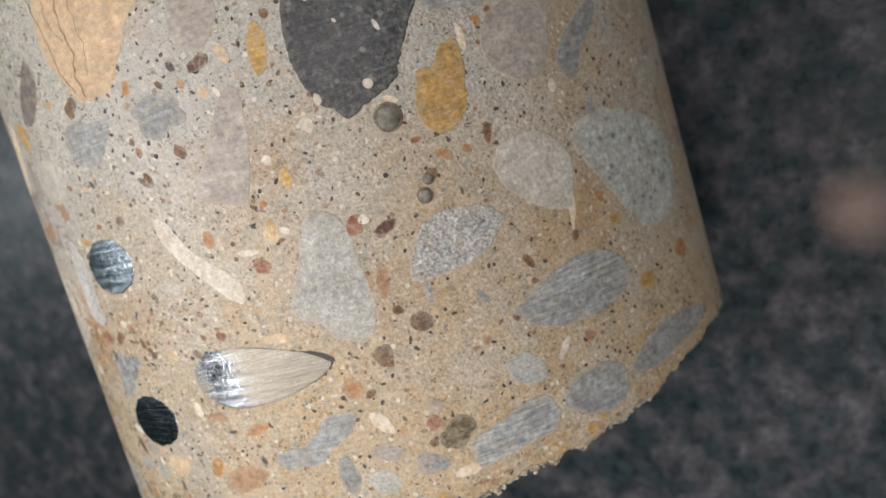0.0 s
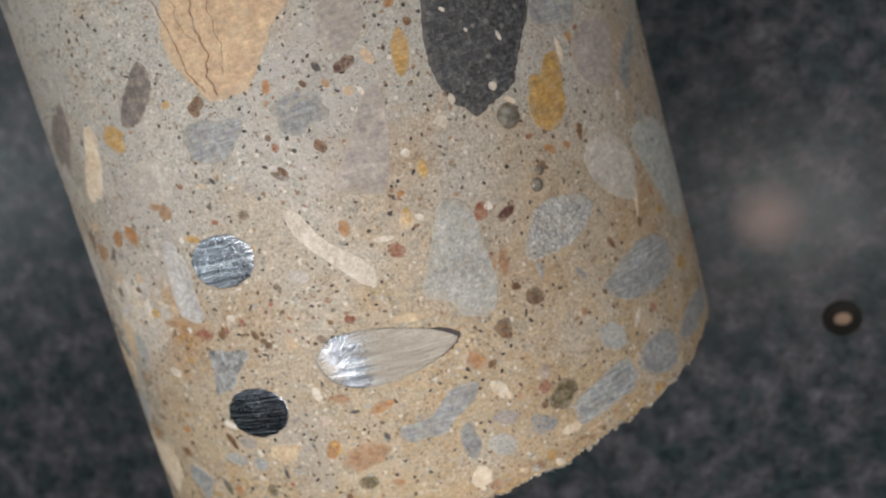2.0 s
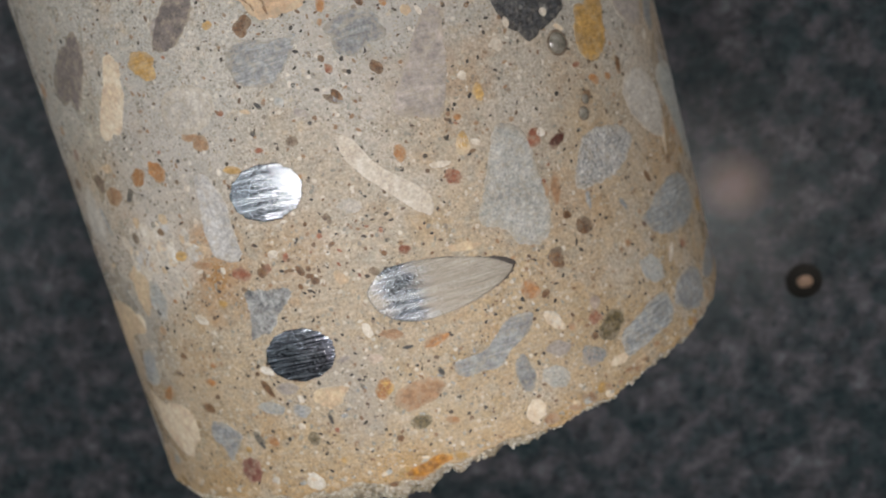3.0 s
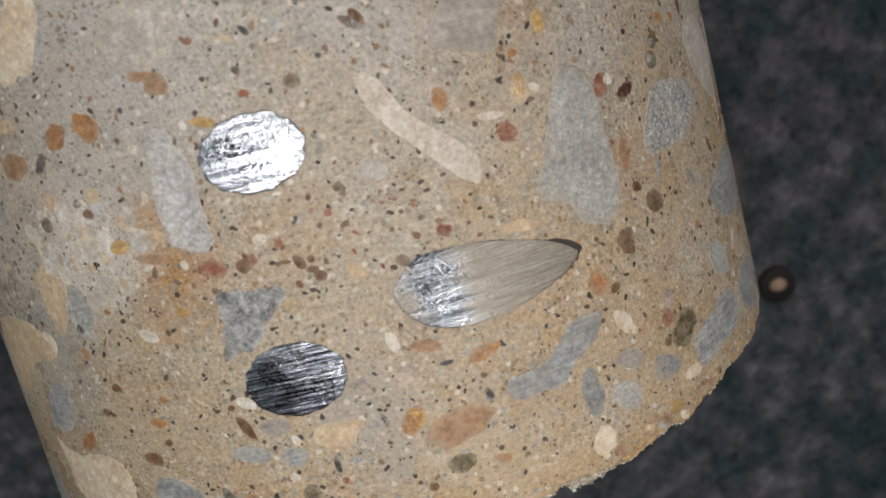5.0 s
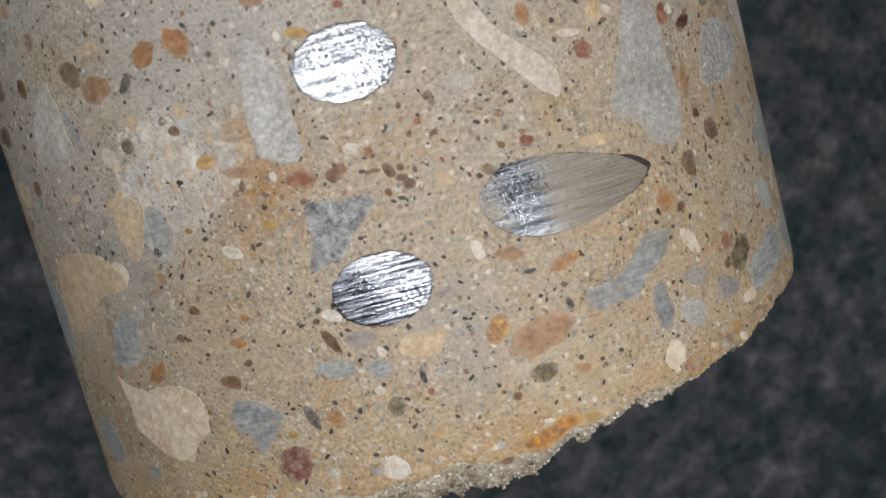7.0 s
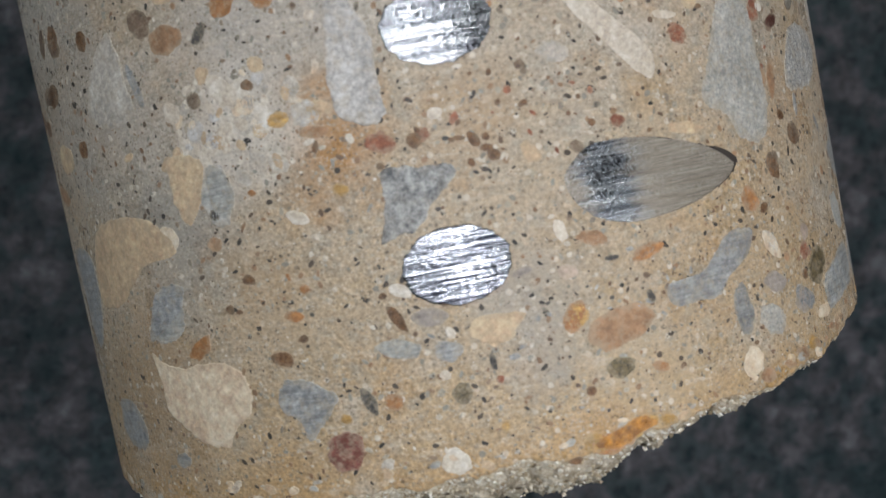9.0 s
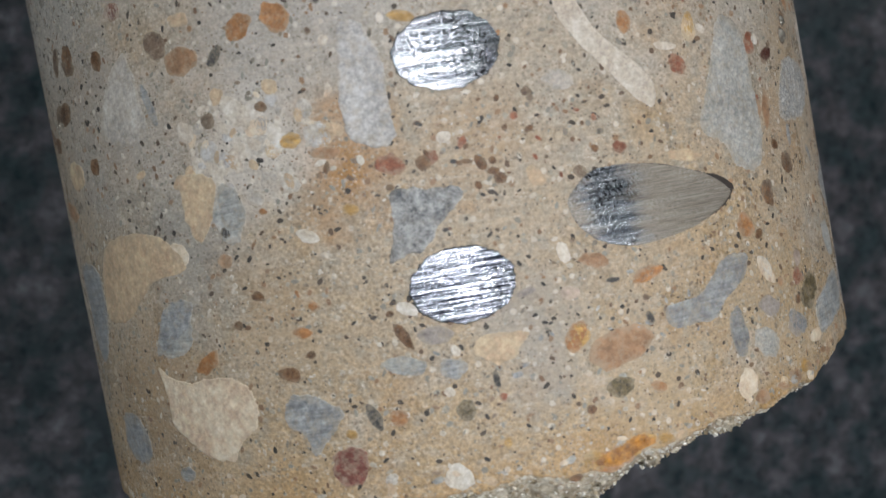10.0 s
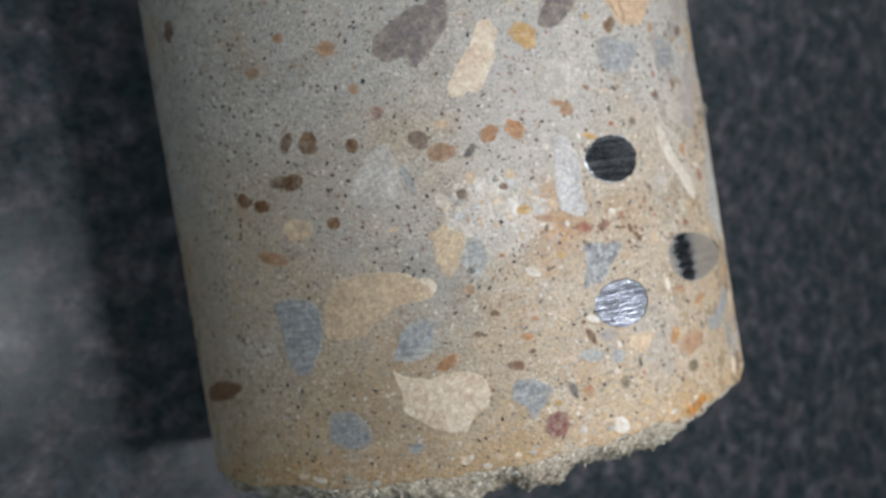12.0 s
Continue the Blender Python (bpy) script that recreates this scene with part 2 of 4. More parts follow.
def cut_steel(name, light, dark, turn, rough, wide=1.0, filmed=False, gloom=0.0, tilt=(0.12, 0.4, 0.1)):
    mat, nt, bsdf, co = shader(name, rough, 1.0)
    lines = noise_of(nt, stretched(nt, co, (0.5, 26, 0.5), (0, 0, turn)), 620, 6, 0.75)
    bands = noise_of(nt, stretched(nt, co, (0.2, 9, 0.2), (0, 0, turn)), 150 * wide, 5, 0.7)
    pits = cells(nt, co, 5200)
    patchy = noise_of(nt, co, 480, 3)
    colour = ramp(nt, bands, (0.4 + gloom, dark), (0.6 + gloom, light))
    colour = mixed(nt, 0.7, colour, ramp(nt, lines, (0.36, grey(0.15)), (0.62, grey(0.8))), "OVERLAY")
    speckle = ramp(nt, cells(nt, co, 6200, "Color"), (0.3, grey(0.1)), (0.7, grey(0.9)))
    colour = mixed(nt, ramp(nt, patchy, (0.42, grey(0.15)), (0.56, grey(0.9))), colour, mixed(nt, 1.0, colour, speckle, "OVERLAY"))
    if filmed:
        # a dull tan film over the bar's pointed half and its worn corner
        split = nt.nodes.new("ShaderNodeSeparateXYZ")
        link(nt, co, split.inputs[0])
        edge = nt.nodes.new("ShaderNodeMath")
        edge.operation = "MULTIPLY_ADD"
        link(nt, noise_of(nt, stretched(nt, co, (0.5, 2.2, 0.5), (0, 0, turn)), 420, 6, 0.75), edge.inputs[0])
        edge.inputs[1].default_value = 0.009
        link(nt, split.outputs["X"], edge.inputs[2])
        film = nt.nodes.new("ShaderNodeMapRange")
        film.inputs["From Min"].default_value, film.inputs["From Max"].default_value = 0.0016, 0.0042
        film.inputs["To Max"].default_value = 0.8
        link(nt, edge.outputs[0], film.inputs["Value"])
        corner = nt.nodes.new("ShaderNodeMapRange")
        corner.inputs["From Min"].default_value, corner.inputs["From Max"].default_value = -0.0012, -0.0034
        corner.inputs["To Max"].default_value = 0.75
        link(nt, edge.outputs[0], corner.inputs["Value"])
        smeared = nt.nodes.new("ShaderNodeMath")
        smeared.operation = "MAXIMUM"
        link(nt, film.outputs[0], smeared.inputs[0])
        link(nt, corner.outputs[0], smeared.inputs[1])
        film = smeared
        dull = mixed(nt, 0.9, (0.35, 0.3, 0.235), ramp(nt, lines, (0.36, grey(0.22)), (0.62, grey(0.72))), "OVERLAY")
        colour = mixed(nt, film.outputs[0], colour, dull)
        link(nt, ramp(nt, film.outputs[0], (0, grey(1)), (1, grey(0.12))), bsdf.inputs["Metallic"])
    link(nt, colour, bsdf.inputs["Base Color"])
    gloss = ramp(nt, lines, (0.3, grey(rough + 0.1)), (0.7, grey(rough - 0.06)))
    if filmed:
        gloss = mixed(nt, film.outputs[0], gloss, grey(0.42))
    link(nt, gloss, bsdf.inputs["Roughness"])
    along = stretched(nt, co, (0.8, 12, 1), (0, 0, turn))
    rugged = mixed(nt, ramp(nt, patchy, (0.45, grey(0.1)), (0.58, grey(0.8))), ramp(nt, lines, (0.3, grey(0)), (0.7, grey(1))), ramp(nt, pits, (0, grey(0)), (0.7, grey(1))))
    relief(nt, bsdf, rugged, 0.22, 0.00006, facets(nt, mixed(nt, ramp(nt, patchy, (0.47, grey(0)), (0.53, grey(1))), along, co), 7500, tilt))
    return mat


def granite():
    mat, nt, bsdf, co = shader("dark_polished_granite", 0.3)
    bsdf.inputs["Specular IOR Level"].default_value = 0.2
    flakes = cells(nt, co, 420, "Color")
    cloud = noise_of(nt, co, 150, 6, 0.7)
    colour = ramp(nt, cloud, (0.34, (0.022, 0.038, 0.042)), (0.47, (0.045, 0.056, 0.063)), (0.56, (0.085, 0.081, 0.09)), (0.68, (0.145, 0.15, 0.165)))
    colour = mixed(nt, 0.5, colour, ramp(nt, flakes, (0.0, grey(0.2)), (0.6, grey(0.5)), (1.0, grey(0.85))), "OVERLAY")
    # one pinkish blurred reflection, painted into the stone's colour
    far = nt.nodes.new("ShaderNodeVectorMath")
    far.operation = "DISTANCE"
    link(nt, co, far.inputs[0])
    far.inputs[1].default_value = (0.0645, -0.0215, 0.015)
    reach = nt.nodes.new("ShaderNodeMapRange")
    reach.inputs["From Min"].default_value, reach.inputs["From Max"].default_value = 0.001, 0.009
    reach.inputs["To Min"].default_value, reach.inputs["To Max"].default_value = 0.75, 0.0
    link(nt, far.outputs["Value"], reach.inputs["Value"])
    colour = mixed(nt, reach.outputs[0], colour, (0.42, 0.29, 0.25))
    link(nt, colour, bsdf.inputs["Base Color"])
    link(nt, ramp(nt, noise_of(nt, co, 400, 3), (0.3, grey(0.24)), (0.7, grey(0.34))), bsdf.inputs["Roughness"])
    return mat


def plain(name, colour, rough, scale=30):
    mat, nt, bsdf, co = shader(name, rough)
    fine = noise_of(nt, co, scale, 5)
    link(nt, mixed(nt, 0.4, colour, ramp(nt, fine, (0.3, grey(0.38)), (0.7, grey(0.62))), "OVERLAY"), bsdf.inputs["Base Color"])
    return mat


def sand():
    mat, nt, bsdf, co = shader("sand_grains", 0.45)
    colour = ramp(nt, island_random(nt), (0.0, (0.03, 0.027, 0.024)), (0.2, (0.075, 0.058, 0.042)), (0.3, (0.2, 0.12, 0.07)), (0.38, (0.32, 0.2, 0.115)),
                  (0.5, (0.23, 0.2, 0.155)), (0.64, (0.3, 0.29, 0.25)), (0.78, (0.4, 0.35, 0.27)), (0.92, (0.52, 0.46, 0.37)), (1.0, (0.66, 0.61, 0.53)))
    fine = noise_of(nt, co, 4000, 4)
    link(nt, mixed(nt, 0.5, colour, ramp(nt, fine, (0.3, grey(0.3)), (0.7, grey(0.7))), "OVERLAY"), bsdf.inputs["Base Color"])
    relief(nt, bsdf, fine, 0.3, 0.0001)
    return mat


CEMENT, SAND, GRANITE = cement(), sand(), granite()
BROKEN = rock("broken_cement", (0.74, 0.67, 0.55), (0.44, 0.36, 0.25), 420, 0.2, None, 0, (500, 0.15, (0.16, 0.12, 0.08)), 1.2, 0.3, 0.9)
PAINT = plain("teal_wall_paint", (0.2, 0.3, 0.3), 0.7)
WHITE = plain("white_ceiling_paint", (0.7, 0.72, 0.72), 0.8)
WOOD = plain("dark_wood", (0.12, 0.08, 0.05), 0.5)
ROCKS = {
    "buff": rock("buff_limestone", (0.66, 0.48, 0.3), (0.52, 0.37, 0.22), 420, 0.45, 0.15, 80),
    "cream": rock("cream_limestone", (0.8, 0.68, 0.52), (0.6, 0.49, 0.36), 500, 0.5, None, 0, None, 1.0, 0.25),
    "white": rock("white_quartz", (0.78, 0.72, 0.63), (0.52, 0.46, 0.38), 700, 0.4, None, 0, None, 1.0, 0.3),
    "black": rock("black_basalt", (0.085, 0.087, 0.092), (0.03, 0.031, 0.034), 600, 0.2, 0.4, 20, (420, 0.1, (0.2, 0.2, 0.19)), 1.0, 0.12),
    "grey": rock("grey_limestone", (0.44, 0.44, 0.42), (0.29, 0.3, 0.29), 420, 0.42, 0.35, 30, None, 1.4),
    "slate": rock("blue_grey_slate", (0.37, 0.375, 0.375), (0.16, 0.17, 0.18), 420, 0.42, 0.4, 25),
    "speck": rock("speckled_granite", (0.62, 0.6, 0.56), (0.12, 0.13, 0.14), 800, 0.42, None, 0, None, 1.5),
    "pale": rock("pale_grey_stone", (0.6, 0.56, 0.5), (0.4, 0.37, 0.33), 800, 0.5, None, 0, None, 1.3),
    "mauve": rock("mauve_siltstone", (0.4, 0.355, 0.32), (0.29, 0.255, 0.235), 600, 0.5, 0.2, 70),
    "ochre": rock("ochre_sandstone", (0.52, 0.32, 0.1), (0.36, 0.21, 0.065), 300, 0.45, 0.4, 70),
    "orange": rock("orange_chert", (0.44, 0.21, 0.075), (0.28, 0.125, 0.045), 600, 0.42),
    "brown": rock("brown_chert", (0.22, 0.115, 0.05), (0.08, 0.04, 0.02), 600, 0.42, None, 0, None, 1.3, 0.3),
    "red": rock("dark_red_chert", (0.12, 0.045, 0.03), (0.05, 0.018, 0.014), 700, 0.35),
    "rust": rock("rusty_red_stone", (0.33, 0.12, 0.06), (0.17, 0.06, 0.035), 700, 0.5),
    "pink": rock("pinkish_stone", (0.5, 0.4, 0.33), (0.36, 0.28, 0.23), 700, 0.5),
    "dark": rock("dark_grey_stone", (0.08, 0.075, 0.07), (0.03, 0.03, 0.03), 700, 0.4),
    "glass": rock("grey_brown_bubble", (0.26, 0.24, 0.2), (0.12, 0.11, 0.09), 300, 0.1, None, 0, None, 1.0, 0.1, 0.08),
    "bluegrey": rock("mottled_blue_grey_stone", (0.6, 0.6, 0.56), (0.34, 0.37, 0.36), 500, 0.45, None, 0, (520, 0.17, (0.14, 0.16, 0.17)), 1.3),
    "bluepale": rock("pale_granular_stone", (0.53, 0.51, 0.46), (0.28, 0.29, 0.28), 900, 0.48, None, 0, None, 1.4),
    "slatestreak": rock("streaked_blue_grey_stone", (0.42, 0.43, 0.42), (0.2, 0.22, 0.235), 420, 0.34, 0.7, 28, None, 1.2),
    "mauvedark": rock("dark_mauve_stone", (0.21, 0.175, 0.16), (0.12, 0.1, 0.095), 500, 0.5),
    "lightgrey": rock("pale_grey_crystalline_stone", (0.64, 0.62, 0.6), (0.4, 0.39, 0.38), 700, 0.4, None, 0, None, 1.4),
    "flecked": rock("white_flecked_dark_stone", (0.46, 0.46, 0.45), (0.06, 0.066, 0.076), 300, 0.4, None, 0, None, 1.3, 0.2),
    "butter": rock("buttery_limestone", (0.66, 0.5, 0.33), (0.47, 0.35, 0.22), 500, 0.5),
    "maroon": rock("maroon_stone", (0.24, 0.085, 0.06), (0.13, 0.045, 0.035), 700, 0.5),
    "tan": rock("tan_sandstone", (0.4, 0.235, 0.13), (0.28, 0.16, 0.085), 600, 0.48),
    "umber": rock("umber_stone", (0.18, 0.125, 0.085), (0.1, 0.065, 0.045), 600, 0.48),
    "crack": rock("dark_brown_vein", (0.32, 0.18, 0.09), (0.16, 0.08, 0.04), 700, 0.5, None, 0, None, 1.0, 0.6),
    "olive": rock("olive_brown_stone", (0.2, 0.15, 0.07), (0.05, 0.045, 0.03), 700, 0.4, None, 0, None, 1.5),
}
BRIGHT_STEEL = cut_steel("bright_cut_steel", (0.46, 0.48, 0.51), (0.17, 0.18, 0.2), 12, 0.16, 1.0, False, 0.0, (0.16, 0.16, 0.1))
# near-black bands in this scored steel's colour imitate its look away from light
SCORED_STEEL = cut_steel("scored_steel_unlit_bands", (0.46, 0.48, 0.53), (0.015, 0.018, 0.028), 6, 0.17, 3.2, False, 0.02, (0.1, 0.22, 0.08))
GREY_STEEL = cut_steel("sawn_grey_steel", (0.4, 0.425, 0.455), (0.12, 0.135, 0.155), 14, 0.24, 1.0, True, 0.0, (0.06, 0.16, 0.07))
DARK_CRUST = plain("dark_rust_crust", (0.05, 0.04, 0.035), 0.5, 900)
RUST_EDGE = rock("rusty_crust", (0.56, 0.25, 0.03), (0.2, 0.08, 0.012), 330, 0.3, None, 0, None, 1.2, 0.15)


# ---- builders ----
def mesh_of(name, bm, mat, smooth=True):
    me = bpy.data.meshes.new(name)
    bmesh.ops.recalc_face_normals(bm, faces=bm.faces)
    bm.to_mesh(me)
    bm.free()
    me.materials.append(mat)
    if smooth:
        me.shade_smooth()
    return me


def part(name, bm, mat, parent, label="", where=None, smooth=True):
    ob = new(name, mesh_of(name, bm, mat, smooth))
    if where is not None:
        ob.location = where
    ob.parent = parent
    if label:
        tagged(ob, label)
    return ob


def box(name, size, where, mat, bevel=0.0, parent=None):
    bm = bmesh.new()
    bmesh.ops.create_cube(bm, size=1.0, matrix=Matrix.Diagonal((*size, 1)))
    if bevel:
        bmesh.ops.bevel(bm, geom=bm.edges[:], offset=bevel, segments=3, affect="EDGES", profile=0.5)
    ob = new(name, mesh_of(name, bm, mat, False))
    ob.location = where
    ob.parent = parent
    return ob


def on_core(u, v, h=0.0):
    """A place on the core: u mm round it from its top line, v mm along it, h mm out from its skin."""
    a, r = u * MM / R, R + h * MM
    return Vector((r * math.sin(a), v * MM, R + r * math.cos(a)))


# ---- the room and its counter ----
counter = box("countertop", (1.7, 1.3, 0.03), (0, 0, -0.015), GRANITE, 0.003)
tagged(counter, "polished dark blue-grey speckled granite countertop", "countertop", kind="structure")
base = box("base_cabinet", (1.6, 1.2, 0.86), (0, 0, -0.46), WOOD, 0.004)
tagged(base, "plain dark wooden cabinet under the granite countertop", "cabinet", kind="structure")
# unseen room shell, added for reflections; its teal walls tint the bounced light
for nm, size, where, mat in (("floor", (5, 5, 0.1), (0, 0, -0.94), WOOD), ("ceiling", (5, 5, 0.1), (0, 0, 1.65), WHITE),
                             ("wall_north", (5, 0.1, 2.49), (0, 2.45, 0.355), PAINT), ("wall_south", (5, 0.1, 2.49), (0, -2.45, 0.355), PAINT),
                             ("wall_east", (0.1, 4.8, 2.49), (2.45, 0, 0.355), PAINT), ("wall_west", (0.1, 4.8, 2.49), (-2.45, 0, 0.355), PAINT)):
    tagged(box(nm, size, where, mat), f"plain {nm.split('_')[0]} of a dim, added room", nm.split("_")[0], kind="structure")

# ---- the concrete core ----
FAR_END = 130.0


def rim(u):
    """How far along the core its broken edge lies, in mm."""
    a = math.degrees(u / 50.0)
    base_line = -29.9 + 1.15 * math.exp(-((a + 14) / 17) ** 2) - 0.4 * min(1.0, max(0.0, (a - 14) / 20)) + (7.6 * (max(0.0, a - 8) / 80) ** 1.2 + 0.6 * min(1.0, max(-1.0, (a + 5) / 12)) - 0.6 if a < 90 else 7.6 - 12 * (a - 90) / 180)
    return base_line + 0.75 * noise.noise((math.sin(a / 57.3) * 5, math.cos(a / 57.3) * 5, 1.3)) + 0.3 * noise.noise((math.sin(a / 57.3) * 85, math.cos(a / 57.3) * 85, 2.0)) + 0.8 * noise.noise((math.sin(a / 57.3) * 13, math.cos(a / 57.3) * 13, 4.1)) + 0.55 * abs(noise.noise((math.sin(a / 57.3) * 9, math.cos(a / 57.3) * 9, 6.0))) * noise.noise((math.sin(a / 57.3) * 48, math.cos(a / 57.3) * 48, 8.0))


def core_body():
    bm = bmesh.new()
    n, rings = 900, []
    around = [-math.pi * 50 + 2 * math.pi * 50 * k / n for k in range(n)]
    for i in range(61):
        s = i / 60
        row = []
        for u in around:
            e = rim(u)
            v = e + (FAR_END - e) * (s ** 1.9)
            h = 0.015 * noise.noise((u / 2.2, v / 2.2, 5.0)) - 0.015
            if i == 0:
                h -= 0.25 + 0.3 * abs(noise.noise((u / 1.5, 3.0, 0.0)))
            row.append(bm.verts.new(on_core(u, v, h)))
        rings.append(row)
    for a, b in zip(rings, rings[1:]):
        for k in range(n):
            bm.faces.new((a[k], a[(k + 1) % n], b[(k + 1) % n], b[k]))
    # flat sawn far end
    bm.faces.new(rings[-1])
    return bm


def broken_at(u, inward):
    """A place on the broken end: u mm round the core, so many mm in from its skin."""
    a, s = u / 50.0, (inward / 50.0) ** (1 / 1.4)
    x, z = (50 - inward) * math.sin(a), (50 - inward) * math.cos(a)
    bulge = (6.0 if u < 2 else 2.7 + 3.3 * math.exp((2 - u) / 5)) * (1 - math.exp(-inward / 2.4)) * (0.75 + 0.5 * noise.noise((x / 9, z / 9, 2.0)))
    rough = (0.7 + 0.8 * min(1, inward)) * (0.5 * noise.noise((x / 1.1, z / 1.1, inward / 1.2)) + 0.8 * noise.noise((x / 3, z / 3, 7.0)) + 0.3 * noise.noise((x / 0.5, z / 0.5, 3.0)))
    e = rim(u) if s < 0.3 else rim(u) * (1 - (s - 0.3) / 0.7) - 30.0 * (s - 0.3) / 0.7
    return on_core(u, e - bulge + rough * min(1, inward / 1.6), -0.3 - min(inward, 49.6))


def broken_face():
    bm = bmesh.new()
    n, rings = 900, []
    around = [-math.pi * 50 + 2 * math.pi * 50 * k / n for k in range(n)]
    for i in range(41):
        inward = 50.0 * (i / 40) ** 1.7
        rings.append([bm.verts.new(broken_at(u, inward) if i else on_core(u, rim(u) + 0.15, -0.35)) for u in around])
    for a, b in zip(rings, rings[1:]):
        for k in range(n):
            bm.faces.new((a[k], b[k], b[(k + 1) % n], a[(k + 1) % n]))
    bm.faces.new(rings[-1])
    return bm


core = new("concrete_core")
tagged(core, "drilled concrete core with cut stones and steel, lying on dark granite", "concrete core")
part("cylinder_body", core_body(), CEMENT, core, "tan sandy cement with fine sand grains")
part("broken_end", broken_face(), BROKEN, core, "rough broken end of tan and grey cement")


def smooth_outline(points, steps):
    """A closed rounded line through the points."""
    out, n = [], len(points)
    for k in range(n):
        p0, p1, p2, p3 = (Vector(points[(k + j - 1) % n]) for j in range(4))
        for s in range(steps):
            t = s / steps
            out.append(0.5 * (2 * p1 + (p2 - p0) * t + (2 * p0 - 5 * p1 + 4 * p2 - p3) * t * t + (3 * p1 - p0 - 3 * p2 + p3) * t ** 3))
    return out


def set_in(name, mat, u, v, outline, rise=0.03, parent=core, label="", jag=0.0, depth=1.5):
    """A piece whose cut face lies in the core's skin at (u, v); its outline in mm round that place."""
    mid = on_core(u, v)
    bm = bmesh.new()
    size = max(math.hypot(*p) for p in outline)
    edge = bm.verts.layers.float.new("edge")
    steps = (1.03, -depth), (1.0, -0.02), (0.975, rise), (0.95, rise)
    inner = (0.84, 0.7, 0.56, 0.42, 0.28, 0.14) if size > 4.5 else (0.7, 0.4) if size > 1.6 else (0.5,)
    rings = []
    for scale, h in (*steps, *((s, rise) for s in inner)):
        ring = []
        for x, y in outline:
            bite = jag * min(1.0, 2.2 / (math.hypot(x, y) + 0.01))
            j = 1 + bite * (noise.noise((x * 1.1 + u, y * 1.1 + v, 3.0)) + 0.45 * noise.noise((x * 3 + u, y * 3 + v, 9.0))) * (1 if scale > 0.9 else 0.4)
            vert = bm.verts.new(on_core(u + x * scale * j, v + y * scale * j, h) - mid)
            vert[edge] = 1.0 if scale > 0.9 else 0.0
            ring.append(vert)
        rings.append(ring)
    n = len(outline)
    for a, b in zip(rings, rings[1:]):
        for k in range(n):
            bm.faces.new((a[k], a[(k + 1) % n], b[(k + 1) % n], b[k]))
    top = bm.verts.new(on_core(u, v, rise) - mid)
    for k in range(n):
        bm.faces.new((rings[-1][k], rings[-1][(k + 1) % n], top))
    return part(name, bm, mat, parent, label, mid)


def stone(kind, u, v, *corners, rise=0.03, label="", name="stone"):
    """A larger stone cut through, its corners in mm round its middle."""
    return set_in(name, ROCKS[kind], u, v, smooth_outline(corners, 6), rise, label=label, jag=0.16)


def pebble(kind, u, v, long, wide, turn=0, taper=0.0, name="pebble", rise=0.02):
    """A small rounded stone: its length and width in mm, turned by degrees."""
    n, c, s, out = 20 if long > 1.6 else 11, math.cos(radians(turn)), math.sin(radians(turn)), []
    for k in range(n):
        a = 2 * math.pi * k / n
        w = 1 + 0.24 * noise.noise((math.cos(a) * 1.6 + u * 3, math.sin(a) * 1.6 + v * 3, long))
        x, y = 0.5 * long * w * math.cos(a), 0.5 * wide * w * math.sin(a) * (1 + taper * math.cos(a))
        out.append((x * c - y * s, x * s + y * c))
    return set_in(name, ROCKS[kind], u, v, out, rise, jag=0.14)



# ---- steel bars cut through by the drill ----
def round_bar(mat, u, v, long, wide, label):
    outline = []
    for k in range(110):
        a = 2 * math.pi * k / 110
        w = 1 + 0.015 * math.sin(a * 13 + u) + 0.01 * math.sin(a * 7) + 0.04 * noise.noise((math.cos(a) * 14 + u, math.sin(a) * 14, 1.0))
        outline.append((0.5 * long * w * math.cos(a), 0.5 * wide * w * math.sin(a)))
    return set_in("steel_bar", mat, u, v, outline, 0.04, label=label, depth=8)


round_bar(BRIGHT_STEEL, -6.0, 10.05, 9.9, 7.1, "bright sawn end of a round steel bar")
round_bar(SCORED_STEEL, -8.25, -10.95, 9.85, 7.05, "scored end of a round steel bar with painted dark bands")
slanted = smooth_outline([(-8.44, 1.03), (-7.52, 2.35), (-5.57, 3.62), (-2.55, 3.79), (0.54, 3.38), (4.47, 2.39), (8.02, 1.07), (10.37, -0.49),
                          (8.97, -1.89), (5.47, -3.15), (1.74, -3.78), (-2.22, -4.0), (-5.64, -3.01), (-7.63, -1.32)], 4)
slant_bar = set_in("steel_bar", GREY_STEEL, 11.0, -6.5, slanted, 0.045, label="grey steel bar sawn at a slant to a point", jag=0.04, depth=8)
set_in("tarnished_edge", DARK_CRUST, 11.3, -6.5, [(x * 0.985, y * 0.975) for x, y in slanted], 0.015, label="dark rusty edge of the slanted bar", jag=0.16)

